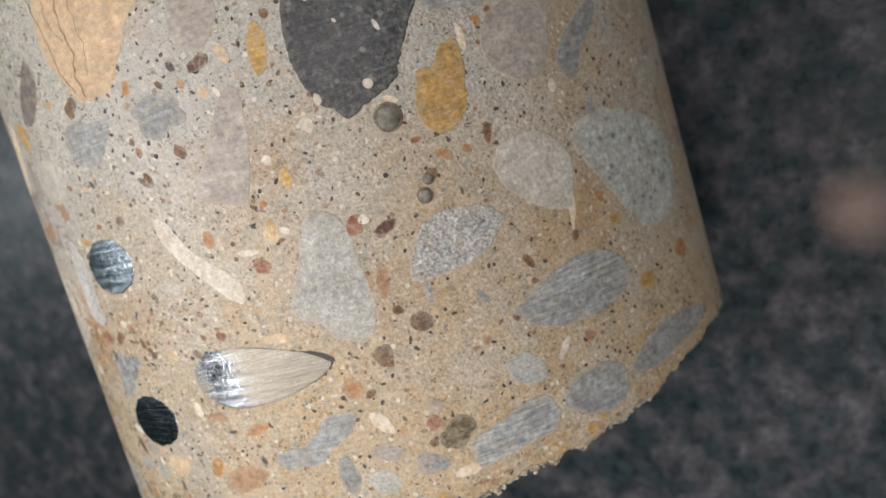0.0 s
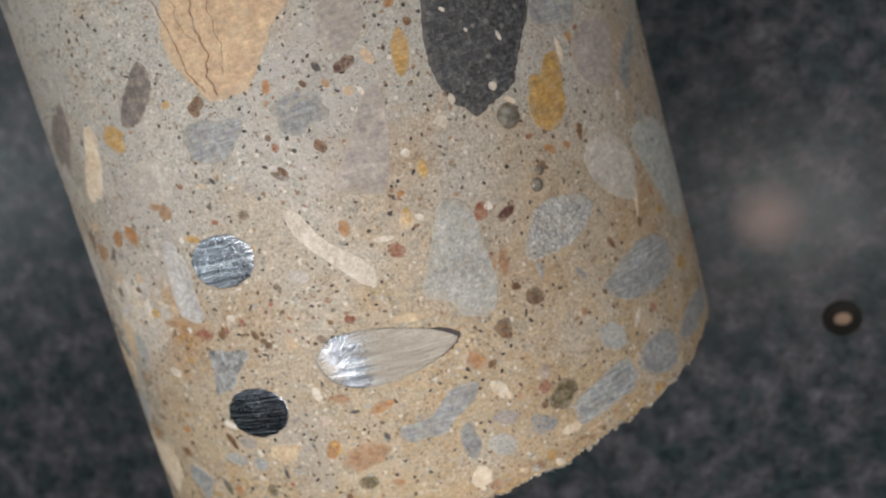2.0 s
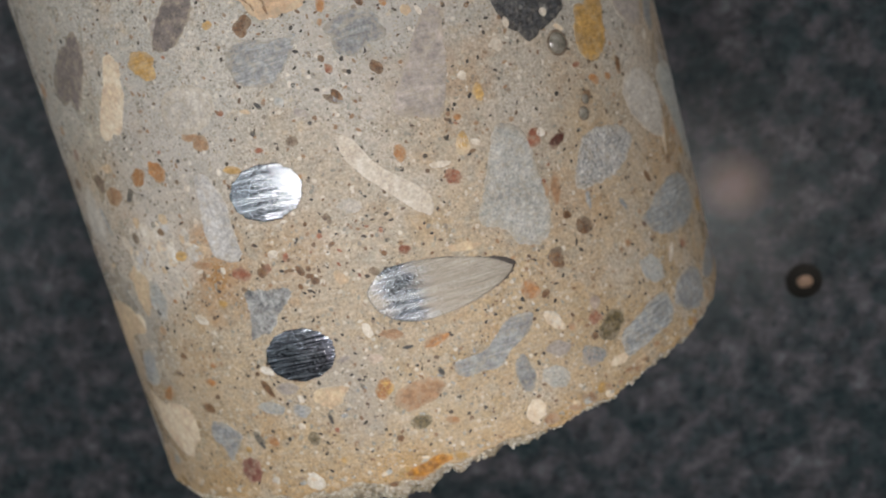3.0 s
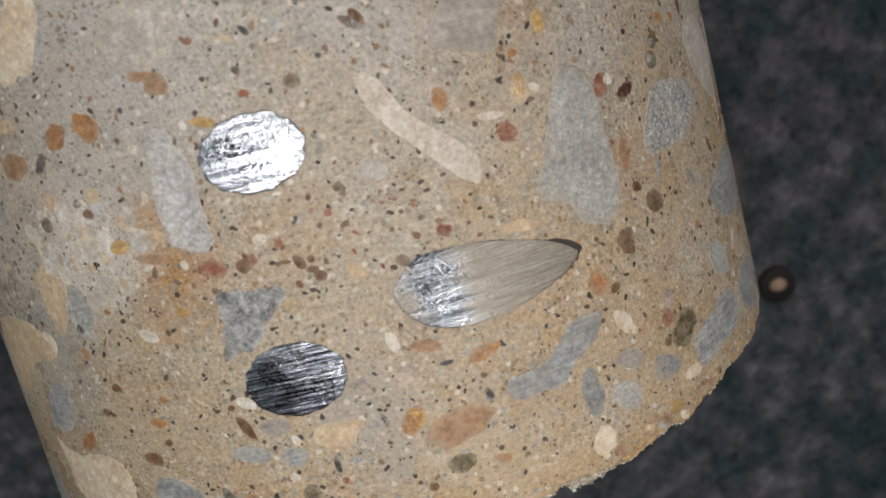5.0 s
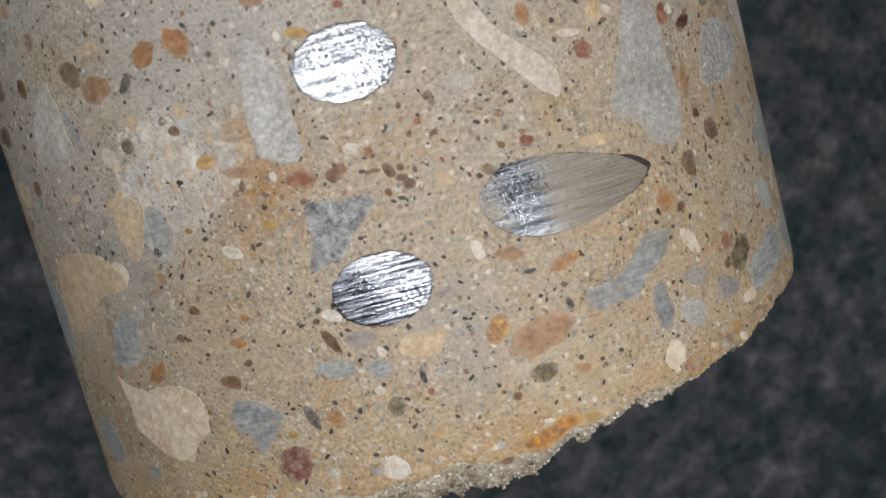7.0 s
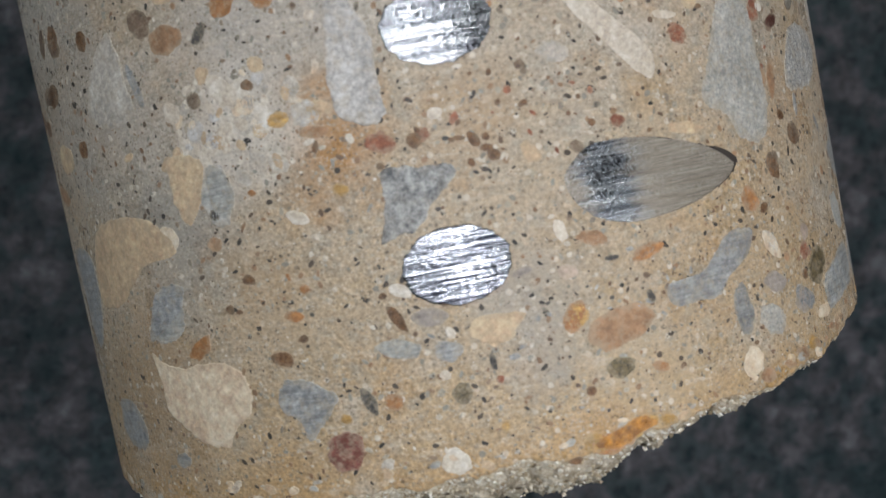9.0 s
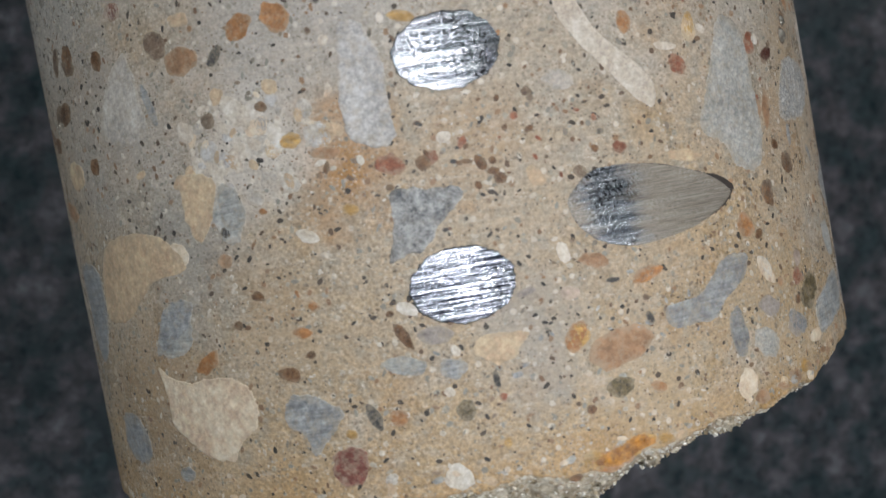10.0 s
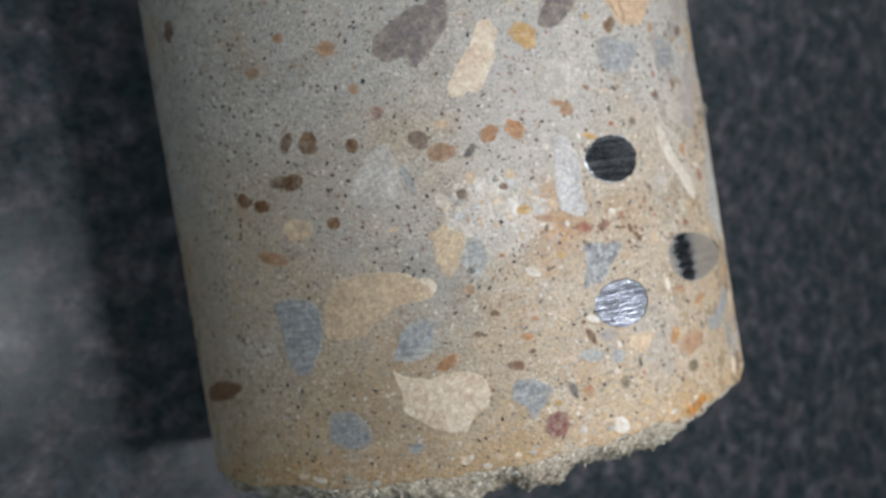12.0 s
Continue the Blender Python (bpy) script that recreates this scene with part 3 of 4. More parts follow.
# ---- stones and pebbles ----
set_in("tarnished_tip", DARK_CRUST, 20.1, -6.1, [(-2.1, 1.15), (-0.9, 0.95), (0.5, 0.25), (1.6, -0.5), (1.75, -1.05), (1.1, -1.0), (0.2, -0.2), (-1.0, 0.55)], 0.07, label="dark rusty crust on the bar's point", jag=0.25)
stone("buff", 4.62, 37.14, (-8.26, 4.26), (-8.61, -1.14), (-6.07, -5.59), (-4.85, -7.28), (-2.48, -7.54), (0.55, -6.99), (3.88, -3.28), (5.8, -0.59), (8.64, 1.75), (10.48, 5.59), (4.59, 10.63), (-3.69, 10.18), label="buff limestone with brown cracks")
stone("black", 34.29, 27.59, (-5.32, 7.87), (-6.61, 3.82), (-7.02, 0.11), (-6.69, -2.57), (-5.64, -5.47), (-3.69, -7.68), (-1.92, -8.4), (0.04, -7.46), (3.48, -6.14), (4.86, -3.89), (6.44, -1.04), (8.36, 1.73), (9.69, 5.96), (5.53, 11.34), (-1.5, 11.82), label="large black basalt stone with pale flecks")
stone("slate", 46.97, 30.13, (-4.13, -0.85), (-2.96, -2.11), (-0.81, -2.29), (3.63, -2.94), (5.02, 1.14), (1.9, 3.71), (-2.66, 3.35))
stone("ochre", 42.76, 19.22, (-2.06, 2.74), (-0.24, 2.91), (1.01, 4.58), (3.01, 5.07), (3.36, 2.64), (2.66, -1.89), (1.72, -3.67), (-0.46, -4.74), (-2.21, -4.57), (-3.45, -2.86), (-3.33, -0.22), label="yellow-ochre banded stone")
stone("mauve", 17.83, 34.09, (-1.54, 3.23), (3, 2.49), (2.93, -0.65), (0.38, -3.09), (-2.17, -2.34), (-2.6, 0.37))
stone("mauve", 17.57, 20.14, (1.19, 5.52), (-0.6, 3.41), (-3.1, -0.55), (-5.73, -4.6), (-2.65, -6.42), (0.09, -6.81), (2.08, -1.99), (2.79, 1.12), (3.17, 4.29), (2.75, 6.04))
stone("bluegrey", 67.31, 2.73, (-9.2, 7.36), (-9.15, 4.79), (-6.52, 0.36), (-3.88, -3.45), (-2.14, -5.51), (-0.26, -7.66), (3.56, -8.41), (8.93, -7.04), (12.84, -1.24), (10.3, 4.21), (0.93, 7.97), (-5.39, 8.61), label="pale blue-grey mottled stone")
stone("slate", 63.05, 20.27, (-2.58, -4.22), (-4.36, -2.05), (-2.83, 0.5), (0.38, 2.81), (5.34, 5.05), (4.6, 2.19), (0.57, -0.85), (-1.13, -3.44))
stone("pale", 51.76, 7.02, (-4.05, 4.17), (-0.49, 4.9), (2.66, 3.69), (5.22, 0.1), (4.44, -3.32), (3.03, -5.82), (-0.98, -4.18), (-4.24, -1.37), (-5.59, 1.84))
stone("mauve", 54.09, 22.75, (-4.02, 2.87), (0.82, 4.6), (5.3, 3.82), (4.45, -0.94), (1.82, -5.32), (-3.1, -4.15), (-5.27, -0.89))
stone("speck", 38.95, 2.23, (-4.35, 0.96), (-5.84, -1.68), (-5.27, -3.26), (-3.18, -3.25), (-0.31, -3.16), (2.84, -2.46), (5.7, -0.6), (6.92, 0.77), (5.21, 2.73), (2.49, 3.6), (-1.07, 3.7), (-3.15, 2.64), label="white and grey speckled stone")
stone("bluepale", 24.46, 1.65, (-0.57, 8.57), (-1.99, 6.26), (-4.26, 1.39), (-5.85, -2.38), (-2.94, -4.22), (-1.53, -6.38), (0.9, -7.44), (2.97, -6.29), (3.94, -3.09), (3.55, 1.2), (3.59, 4.62), (2.21, 7.76), label="pale bluish-grey granular stone")
stone("slatestreak", 53.02, -8.55, (-9.44, 0.54), (-7.15, 1.52), (-4.18, 2.99), (0.74, 4.2), (5.52, 3.3), (8.16, 1.25), (8.23, -1.48), (5.86, -2.93), (1.82, -3.7), (-2.82, -3.42), (-6.73, -2.29), label="blue-grey saw-streaked oval stone")
stone("slate", 51.86, -21.16, (-5.24, 0.88), (-2.46, 2.75), (1.39, 3.07), (4.38, 1.43), (4.55, -0.99), (2.64, -3.28), (-1.11, -2.78), (-4.15, -1.09))
stone("slate", 66.3, -20.16, (-8.77, -0.51), (-6.33, 1.23), (-1.77, 2.57), (4.94, 2.45), (11.58, 0.47), (7.46, -1.03), (1.78, -1.3), (-2.48, -1.98), (-6.4, -1.91))
stone("slatestreak", 40, -21.9, (-5.67, 0.52), (-2.78, 1.66), (1.39, 3), (4.52, 2.86), (5.82, 0.45), (4.83, -1.4), (0.67, -1.94), (-3.31, -2.61), (-5.48, -2.52))
stone("grey", 43.29, -15.15, (-2.55, 1.66), (-0.07, 2.18), (1.86, 0.7), (2.33, -1.71), (0.22, -1.99), (-1.78, -0.84))
stone("slate", 10.62, 24.94, (-2.8, 1.47), (-0.49, 2.18), (1.83, 2.2), (2.73, 0.62), (3.4, -0.56), (2.05, -1.18), (0.55, -1.1), (-1, -2.04), (-2.83, -1.56), (-3.45, -0.04))
stone("slate", -1.44, 25.21, (-3.59, 1.2), (-1.27, 2.11), (2.36, 1.95), (4.75, 1.9), (4.08, 0.49), (1.82, -2.1), (-0.75, -2.96), (-3.16, -2.12), (-4.25, -0.46))
stone("mauvedark", -11.22, 33.12, (-3.77, -2.32), (-1.99, 0.45), (1.34, 3.74), (3.05, 3.58), (3.08, 0.42), (0.57, -2.42), (-2.27, -3.44))
stone("mauvedark", -30.87, 31.78, (0.49, 3.99), (3.12, 3.76), (2.53, -0.37), (-2.58, -4.99), (-3.56, -2.38))
stone("white", 8.94, 8.08, (-3.84, 6.16), (-2.6, 5.45), (-0.5, 1.62), (2.9, -1.54), (4.75, -3.9), (4.16, -5.93), (2.58, -5.1), (-0.17, -2.11), (-2.82, 1.18), (-4.46, 4.17), label="long cream splinter of stone")
stone("lightgrey", -13.85, 8.08, (-1.32, 6.01), (0.5, 5.91), (1.44, 3.94), (2.09, 1.76), (1.97, -1.81), (1.93, -4.9), (-0, -5.48), (-1.93, -4.45), (-2.53, -2.52), (-2.15, 1.54), label="pale grey crystalline oblong stone")
stone("flecked", -10.84, -4.53, (-2.29, 3.01), (0.89, 2.7), (3.85, 2.44), (3.73, 1.16), (1.91, -0.33), (0.24, -2.38), (-2.21, -2.99), (-3.58, -3.28), (-2.52, -0.33), label="dark grey stone with white crystals")
stone("butter", -6.05, -17.19, (-2.21, -0.05), (-1.73, 1.17), (-0.12, 1.4), (2.71, 0.98), (2.25, -0.09), (1.01, -1.17), (-0.37, -1.54), (-1.54, -0.7))
stone("slate", 16.45, -16.43, (-5.72, -0.32), (-3.03, -0.44), (-1.05, 0.38), (1.79, 2.65), (4, 3.1), (5.65, 2.52), (4.64, 0.4), (1.73, -1.02), (0.22, -2.4), (-2.78, -2.59), (-5.46, -2.29))
stone("slate", -24.64, -21.35, (-2.94, 1.15), (-1.73, 2.52), (0.08, 2.5), (2.21, 1.46), (3.28, 0.53), (2.31, -0.97), (0.91, -2.19), (-0.48, -3.26), (-1.02, -1.47), (-2.61, -0.25))
stone("maroon", -21.55, -25.84, (-2.02, 0.11), (-0.3, 1.57), (1.37, 1.5), (1.6, -0.24), (0.5, -1.63), (-1.15, -1.32))
stone("cream", -37.15, -19.6, (-6.53, 4.77), (-4.81, 3.83), (-1.81, 3.15), (2.66, 3.39), (5.38, 2.76), (6.76, 0.43), (6.07, -1.75), (4.02, -3.06), (2.86, -4.9), (-0.18, -4.7), (-3.19, -3.26), (-5.5, -1.51), (-5.74, 0.87), label="large cream limestone")
stone("butter", -45.32, -5.23, (-7.97, -3.82), (-7.47, 0.26), (-5.13, 3.69), (-0.5, 4.68), (6.02, 3.71), (9.18, 0.81), (8.2, -0.24), (3.63, -0.76), (-1.12, -3.77), (-4.83, -4.56), label="large buff fan-shaped limestone")
stone("slate", -57.93, -8.17, (-3.61, 4.94), (-0.68, 5.5), (4.17, 4.15), (4.17, -0.83), (1.89, -4.8), (-0.42, -5.91), (-2.68, -3.66), (-2.86, 0.61))
stone("butter", -32.86, 0.79, (-2, 2.59), (0.85, 2.92), (2.37, 1.48), (1.32, -1.54), (-0.62, -3.63), (-1.92, -1.82))
stone("cream", -25.43, 26.6, (-4.33, -4.17), (-3.11, -1.58), (-0.13, 1.95), (1.58, 4.91), (3.25, 5.11), (3.98, 3.03), (1.87, -0.7), (-0.63, -3.54), (-2.47, -5.01), label="cream finger-shaped stone")
stone("mauvedark", -34.65, 31.51, (-4.01, -0.03), (-1.28, 1.84), (1.36, 3.35), (4.52, 3.24), (4.4, 0.1), (1.19, -2.54), (-2.17, -3.54), (-4, -2.41))
stone("pale", -41.03, 12.02, (-4.34, -0.15), (-1.4, 3.33), (1.57, 4.93), (2.62, 2.42), (2.83, -0.46), (3.13, -3.35), (-0.23, -3.86), (-4.17, -2.85))
stone("grey", -29.23, -0.28, (-0.93, 2.28), (0.91, 1.69), (1.58, -1.12), (-0.28, -2.19), (-1.27, -0.67))
stone("pale", -13.02, 22.38, (-3.22, 2.05), (0.59, 2.97), (3.75, 1.13), (3.33, -1.7), (-0.52, -3.17), (-3.93, -1.28))
stone("slate", -39.5, -10.59, (-1.27, 1.82), (2.78, 2.33), (2.66, 0.35), (-0.48, -1.74), (-3.69, -2.77))


def bubble(u, v, radius):
    """A glassy bubble cut open by the drill: a pale ring round a low wet dome."""
    mid = on_core(u, v)
    for name, mat, profile in (("bubble_rim", ROCKS["umber"], ((1.08, -0.1), (1.0, 0.05), (0.88, 0.05), (0.8, -0.1))),
                               ("air_bubble", ROCKS["glass"], ((0.88, -0.05), (0.8, 0.12), (0.6, 0.3), (0.35, 0.42), (0.1, 0.46)))):
        bm = bmesh.new()
        rings = [[bm.verts.new(on_core(u + radius * r * math.cos(k * math.pi / 14), v + radius * r * math.sin(k * math.pi / 14), h * radius) - mid) for k in range(28)] for r, h in profile]
        for a, b in zip(rings, rings[1:]):
            for k in range(28):
                bm.faces.new((a[k], a[(k + 1) % 28], b[(k + 1) % 28], b[k]))
        bm.faces.new(rings[-1])
        part(name, bm, mat, core, "wet grey-brown glassy bubble" if name == "air_bubble" else "", mid)


def vein(wide, *points):
    """A thin wavy crack through a stone, along places on the core in mm."""
    u, v = points[0]
    line = []
    for (a, b), (c, d) in zip(points, points[1:]):
        for k in range(8):
            x, y = a + (c - a) * k / 8, b + (d - b) * k / 8
            line.append((x - u + 0.5 * noise.noise((y * 0.9, wide * 40, 2.0)), y - v, wide * (0.6 + 0.9 * abs(noise.noise((y * 1.7, x, 5.0))))))
    bm = bmesh.new()
    rows = [[bm.verts.new(on_core(u + x + side * w, v + y, h) - on_core(u, v)) for side, h in ((-1, 0.02), (-0.6, 0.05), (0.6, 0.05), (1, 0.02))] for x, y, w in line]
    for p, q in zip(rows, rows[1:]):
        for k in range(3):
            bm.faces.new((p[k], p[k + 1], q[k + 1], q[k]))
    part("vein", bm, ROCKS["crack"], core, "", on_core(u, v))


vein(0.22, (0.9, 30.2), (0.3, 33.0), (1.3, 35.5), (0.6, 39.0), (1.5, 46.0))
vein(0.15, (-0.6, 31.0), (-2.2, 34.2), (-2.6, 38.0), (-4.4, 45.5))
vein(0.09, (2.4, 32.5), (3.4, 36.0), (3.0, 40.0), (4.6, 46.0))
vein(0.07, (0.3, 37.0), (-1.4, 39.5), (-1.0, 44.0))
pebble("white", 28.95, 22.03, 1.39, 0.89, -80, rise=0.045)
pebble("white", 34.82, 22.09, 1.24, 1.15, -46, rise=0.045)
pebble("white", 33.23, 29.65, 0.61, 0.38, -52, rise=0.045)
pebble("white", 37.5, 28.04, 1.44, 0.58, -74, rise=0.045)
pebble("white", 30.8, 32.8, 0.93, 0.5, -47, rise=0.045)
pebble("cream", 36.77, 19.75, 1.73, 0.77, -28)
pebble("pale", 3.8, 5.82, 3.27, 2, -11)
pebble("butter", 15.83, -2.92, 4.7, 1.27, -9)
pebble("ochre", -9.44, 13.77, 2.68, 0.99, -17)
pebble("tan", -12.67, 18.02, 2.45, 2.17, -16)
pebble("umber", -0.76, 15.18, 1.56, 1.25, -14)
pebble("rust", -5.19, 15.21, 1.24, 0.73, -14)
pebble("butter", -5.34, 20.06, 1.49, 0.67, -25)
pebble("orange", 11.34, 10.15, 2.03, 1.13, -54)
pebble("white", 15.82, 7.67, 2.69, 0.82, -6)
pebble("grey", -0.88, 20.05, 1.44, 1.14, -18)
pebble("tan", 29.85, 0.28, 4.39, 1.48, -100)
pebble("umber", 32.94, -5.61, 2.54, 2.09, -63)
pebble("cream", 24.78, -15.88, 3.65, 1.61, -50)
pebble("rust", 31.06, -17.64, 2.02, 1.17, -20)
pebble("mauve", 24.46, -19.41, 3.74, 1.96, -17)
pebble("slate", 29.28, -22.21, 4.06, 2.37, -32)
pebble("tan", 4.18, -10.99, 2.94, 1.39, -17)
pebble("orange", 9.43, -13.36, 3.25, 1.12, 13)
pebble("white", 1.53, -9.79, 2.05, 0.83, -78)
pebble("brown", -3.17, -2.07, 1.29, 1.15, -24)
pebble("umber", 0.78, 4.62, 0.7, 0.8, 14)
pebble("butter", 0.19, -2.62, 1.98, 1.34, -50)
pebble("orange", 19.39, 12.57, 1.07, 0.82, -12)
pebble("rust", -8.54, 20.72, 0.7, 0.79, -39)
pebble("slate", 5.94, 18.39, 1.58, 0.96, -24)
pebble("mauve", 1.31, 18.1, 2.03, 1.06, -33)
pebble("pale", 9.05, 15.72, 1.83, 1.3, -49)
pebble("white", 20.88, 9.04, 1.29, 0.76, -32)
pebble("butter", 19.32, 9.1, 2.63, 1.44, -92)
pebble("umber", 5.39, 18.67, 2.37, 0.87, -37)
pebble("dark", -3.61, 20.35, 1.31, 0.58, -52)
pebble("red", 17.18, 29.62, 2.98, 1.55, 19)
pebble("dark", 13.87, 30.17, 1.45, 0.95, -56)
pebble("butter", 20.15, 29.69, 2.5, 1.41, -58)
pebble("ochre", 24.3, 29.09, 5.74, 2.27, -101)
pebble("brown", 26.07, 32.51, 1.12, 1.1, -16)
pebble("orange", 24.5, 35.18, 1.55, 1.09, 34)
pebble("ochre", 22.92, 14.81, 2.18, 1.43, -87)
pebble("butter", 19.02, 9.21, 2.64, 1.47, -105)
pebble("rust", 28.63, 7.39, 2.52, 1.93, 62)
pebble("red", 32, 6.14, 2.94, 1.44, 27)
pebble("white", 29.86, 7.76, 1.31, 1.17, -5)
bubble(35.9, 17.89, 1.65)
bubble(37.4, 8.3, 0.95)
bubble(38.3, 10.0, 0.7)
pebble("brown", 38.79, 10.43, 1.73, 1.46, 31)
pebble("orange", 40.85, 12.12, 2.12, 1.18, -30)
pebble("orange", 43.74, 12.01, 1.28, 1.05, -16)
pebble("rust", 38.11, 14.6, 1.34, 0.77, 3)
pebble("brown", 46.62, 13.06, 2.32, 1.12, -102)
pebble("orange", 49.17, 25.55, 1.6, 1.07, -91)
pebble("rust", 50.96, 26.31, 1.19, 1.02, -108)
pebble("brown", 54.5, -2.02, 1.42, 1.09, 62)
pebble("white", 26.89, 19.68, 1.77, 1.64, -16)
pebble("white", 21.4, 17.22, 1.17, 1.16, -25)
pebble("cream", 52.66, 23.89, 4.72, 1.97, 0)
pebble("cream", 55.11, 1.28, 5.26, 0.92, -104)
pebble("cream", 46.69, 24.22, 3.05, 1.03, -87)
pebble("brown", 32.65, -5.61, 2.4, 2.28, -18)
pebble("brown", 30.55, -3.38, 1.32, 1.2, -17)
pebble("tan", 28.25, 0.52, 2.38, 1.17, -94)
pebble("brown", 27.4, -8.47, 2.62, 1.87, -63)
pebble("orange", 22.73, -10.92, 2.84, 2.37, -37)
pebble("brown", 24.63, -12.11, 1.55, 0.94, 32)
pebble("rust", 30.7, -17.54, 1.89, 1.87, -18)
pebble("pink", 31.4, -15.66, 1.76, 1.79, -23)
pebble("olive", 33.1, -19.48, 4.86, 3.38, 39)
pebble("brown", 30.01, -19.87, 1.22, 1.12, -18)
pebble("tan", 27.02, -17.44, 1.07, 1.05, -17)
pebble("white", 24.72, -15.47, 3.01, 1.52, -51)
pebble("ochre", 64.67, -11.41, 3.87, 2.25, -19)
pebble("rust", 52.61, -14.41, 1.62, 1.34, -21)
pebble("tan", 39.51, -10.14, 1.14, 1.09, -19)
pebble("brown", 47.21, -2.88, 2.19, 1.02, -62)
pebble("brown", 47.31, -5.37, 0.95, 0.68, -19)
pebble("red", 43.77, -8.8, 1.17, 0.88, -33)
pebble("mauve", 28.7, -22.39, 2.97, 2.53, -18)
pebble("cream", 32.91, -24.4, 3.22, 1.43, 0)
pebble("orange", 74.61, -10.09, 2.46, 3.79, -93)
pebble("ochre", 61.6, -2.22, 2.13, 1.32, -17)
pebble("orange", 59.78, 1.32, 1.82, 1.12, -52)
pebble("white", 57.05, 15.92, 1.75, 1.13, -95)
pebble("slate", 62.4, 11.79, 2.52, 1.8, -100)
pebble("slate", 67.02, -2.95, 4.76, 3.02, -25)
pebble("brown", 11.57, 20.87, 1.9, 1.42, -45)
pebble("brown", 6.1, 19.01, 1.92, 0.81, -57)
pebble("rust", 6.03, 22.23, 1.29, 0.99, -75)
pebble("orange", 7.25, 29.58, 1.93, 1.1, -104)
pebble("brown", -2.9, 29.46, 2.25, 1.7, -78)
pebble("rust", 17, 5.48, 1.91, 1.33, -2)
pebble("orange", 11.26, 10.1, 1.87, 1.13, -66)
pebble("brown", 5.48, 23.56, 0.95, 0.83, -71)
pebble("slate", 11.8, 26.49, 3.57, 1.04, -20)
pebble("slate", 40.53, -4.95, 2.5, 0.81, -61)
pebble("slate", 34.51, -2.53, 2.39, 0.93, -95)
pebble("white", 48.75, -14.38, 2.98, 0.99, -132)
pebble("brown", 11.72, 28.66, 1.19, 0.83, -47)
pebble("orange", 14.41, 27.99, 1.17, 0.84, -82)
pebble("butter", 16.75, 26.4, 1.33, 1.34, -61)
pebble("white", 18.28, 25.96, 1.59, 0.6, -64)
pebble("dark", 20.67, 23.7, 1.08, 0.5, 7)
pebble("dark", 25.64, 25.92, 0.5, 0.62, -16)
pebble("white", 59.5, 8.45, 2.23, 1.52, -23)
pebble("orange", -24.73, 16.02, 3.07, 2.27, 35)
pebble("orange", -20.93, 16.09, 3.25, 2.4, -51)
pebble("dark", -27.8, 14.01, 2.56, 1.16, 48)
pebble("umber", -34.69, 16.72, 3.26, 2.53, -51)
pebble("tan", -31.77, 14.46, 3.89, 2.86, 2)
pebble("pink", -39.96, 21.33, 2.81, 1.65, -15)
pebble("butter", -31.18, 18.23, 2.45, 1.36, -13)
pebble("umber", -50.78, 18.37, 1.99, 3.44, -109)
pebble("brown", -44.29, 17.35, 1.97, 1.49, -73)
pebble("umber", -55.7, 14.17, 5.78, 1.94, -10)
pebble("ochre", -21.54, 4.81, 2.19, 1.45, 2)
pebble("rust", -12.79, 0.83, 2.99, 1.73, -21)
pebble("brown", -9.78, 0.47, 1.48, 1.42, -10)
pebble("tan", -18.52, 3.04, 2.86, 1.13, -6)
pebble("white", -7.62, 2.46, 1.31, 1.12, 3)
pebble("white", -15.37, 1.79, 0.95, 0.72, -59)
pebble("brown", -5.96, -0.07, 1.13, 0.51, -12)
pebble("brown", -3.72, -1.32, 1.25, 0.72, -5)
pebble("brown", -13.17, -1.15, 0.83, 0.66, -10)
pebble("butter", -0.13, -2.37, 2.03, 1.06, -72)
pebble("umber", 4.3, -2.71, 1.35, 1.25, -9)
pebble("rust", 8.75, -1.16, 1.7, 1.17, -8)
pebble("dark", 6.96, 0.59, 0.7, 0.58, -8)
pebble("rust", 16.9, 6.06, 2.01, 1.5, -23)
pebble("orange", 11.58, 10.56, 1.8, 1.16, -67)
pebble("ochre", 19.3, 9.64, 2.59, 1.36, -99)
pebble("white", 1.25, -9.74, 2.01, 0.87, -82)
pebble("tan", 9.02, -13.2, 2.89, 1.12, 20)
pebble("dark", 5.67, -13.12, 1.52, 0.47, -4)
pebble("tan", 4.18, -11.11, 1.36, 1.15, -6)
pebble("pink", 1.32, -13.53, 1.96, 1.45, -10)
pebble("dark", 8.81, -17.33, 1.3, 0.77, -66)
pebble("dark", 5, -16.65, 0.58, 0.47, -11)
pebble("orange", 8.55, -23.85, 1.75, 0.95, -20)
pebble("olive", 4.65, -23.01, 2.93, 1.92, 0)
pebble("brown", 1.46, -24.45, 0.99, 0.94, -12)
pebble("ochre", 8.33, -28.82, 1.75, 1.16, -17)
pebble("brown", -14.42, -14.68, 2.92, 1.05, -64)
pebble("brown", -15.26, -12.44, 0.8, 0.67, 13)
pebble("dark", -18.45, -21.71, 2.63, 1.21, -69)
pebble("orange", -16.21, -22.02, 1.7, 1.68, -4)
pebble("olive", -9.97, -22.25, 1.75, 1.97, -6)
pebble("white", -11.16, -20.42, 1.15, 0.94, -19)
pebble("white", -9.94, -16.76, 1.29, 0.82, -76)
pebble("brown", -26.14, -16.68, 2.34, 1.44, -13)
pebble("orange", -23.97, -12.93, 2.08, 0.97, -10)
pebble("orange", -35.66, -14.67, 3.46, 1.82, 28)
pebble("tan", -30.95, -5.06, 1.8, 1.38, -11)
pebble("brown", -30.86, -11.37, 1.07, 0.94, -5)
pebble("brown", -28.01, -8.9, 1.51, 1.08, -3)
pebble("orange", -22.45, -10.59, 0.96, 0.98, -30)
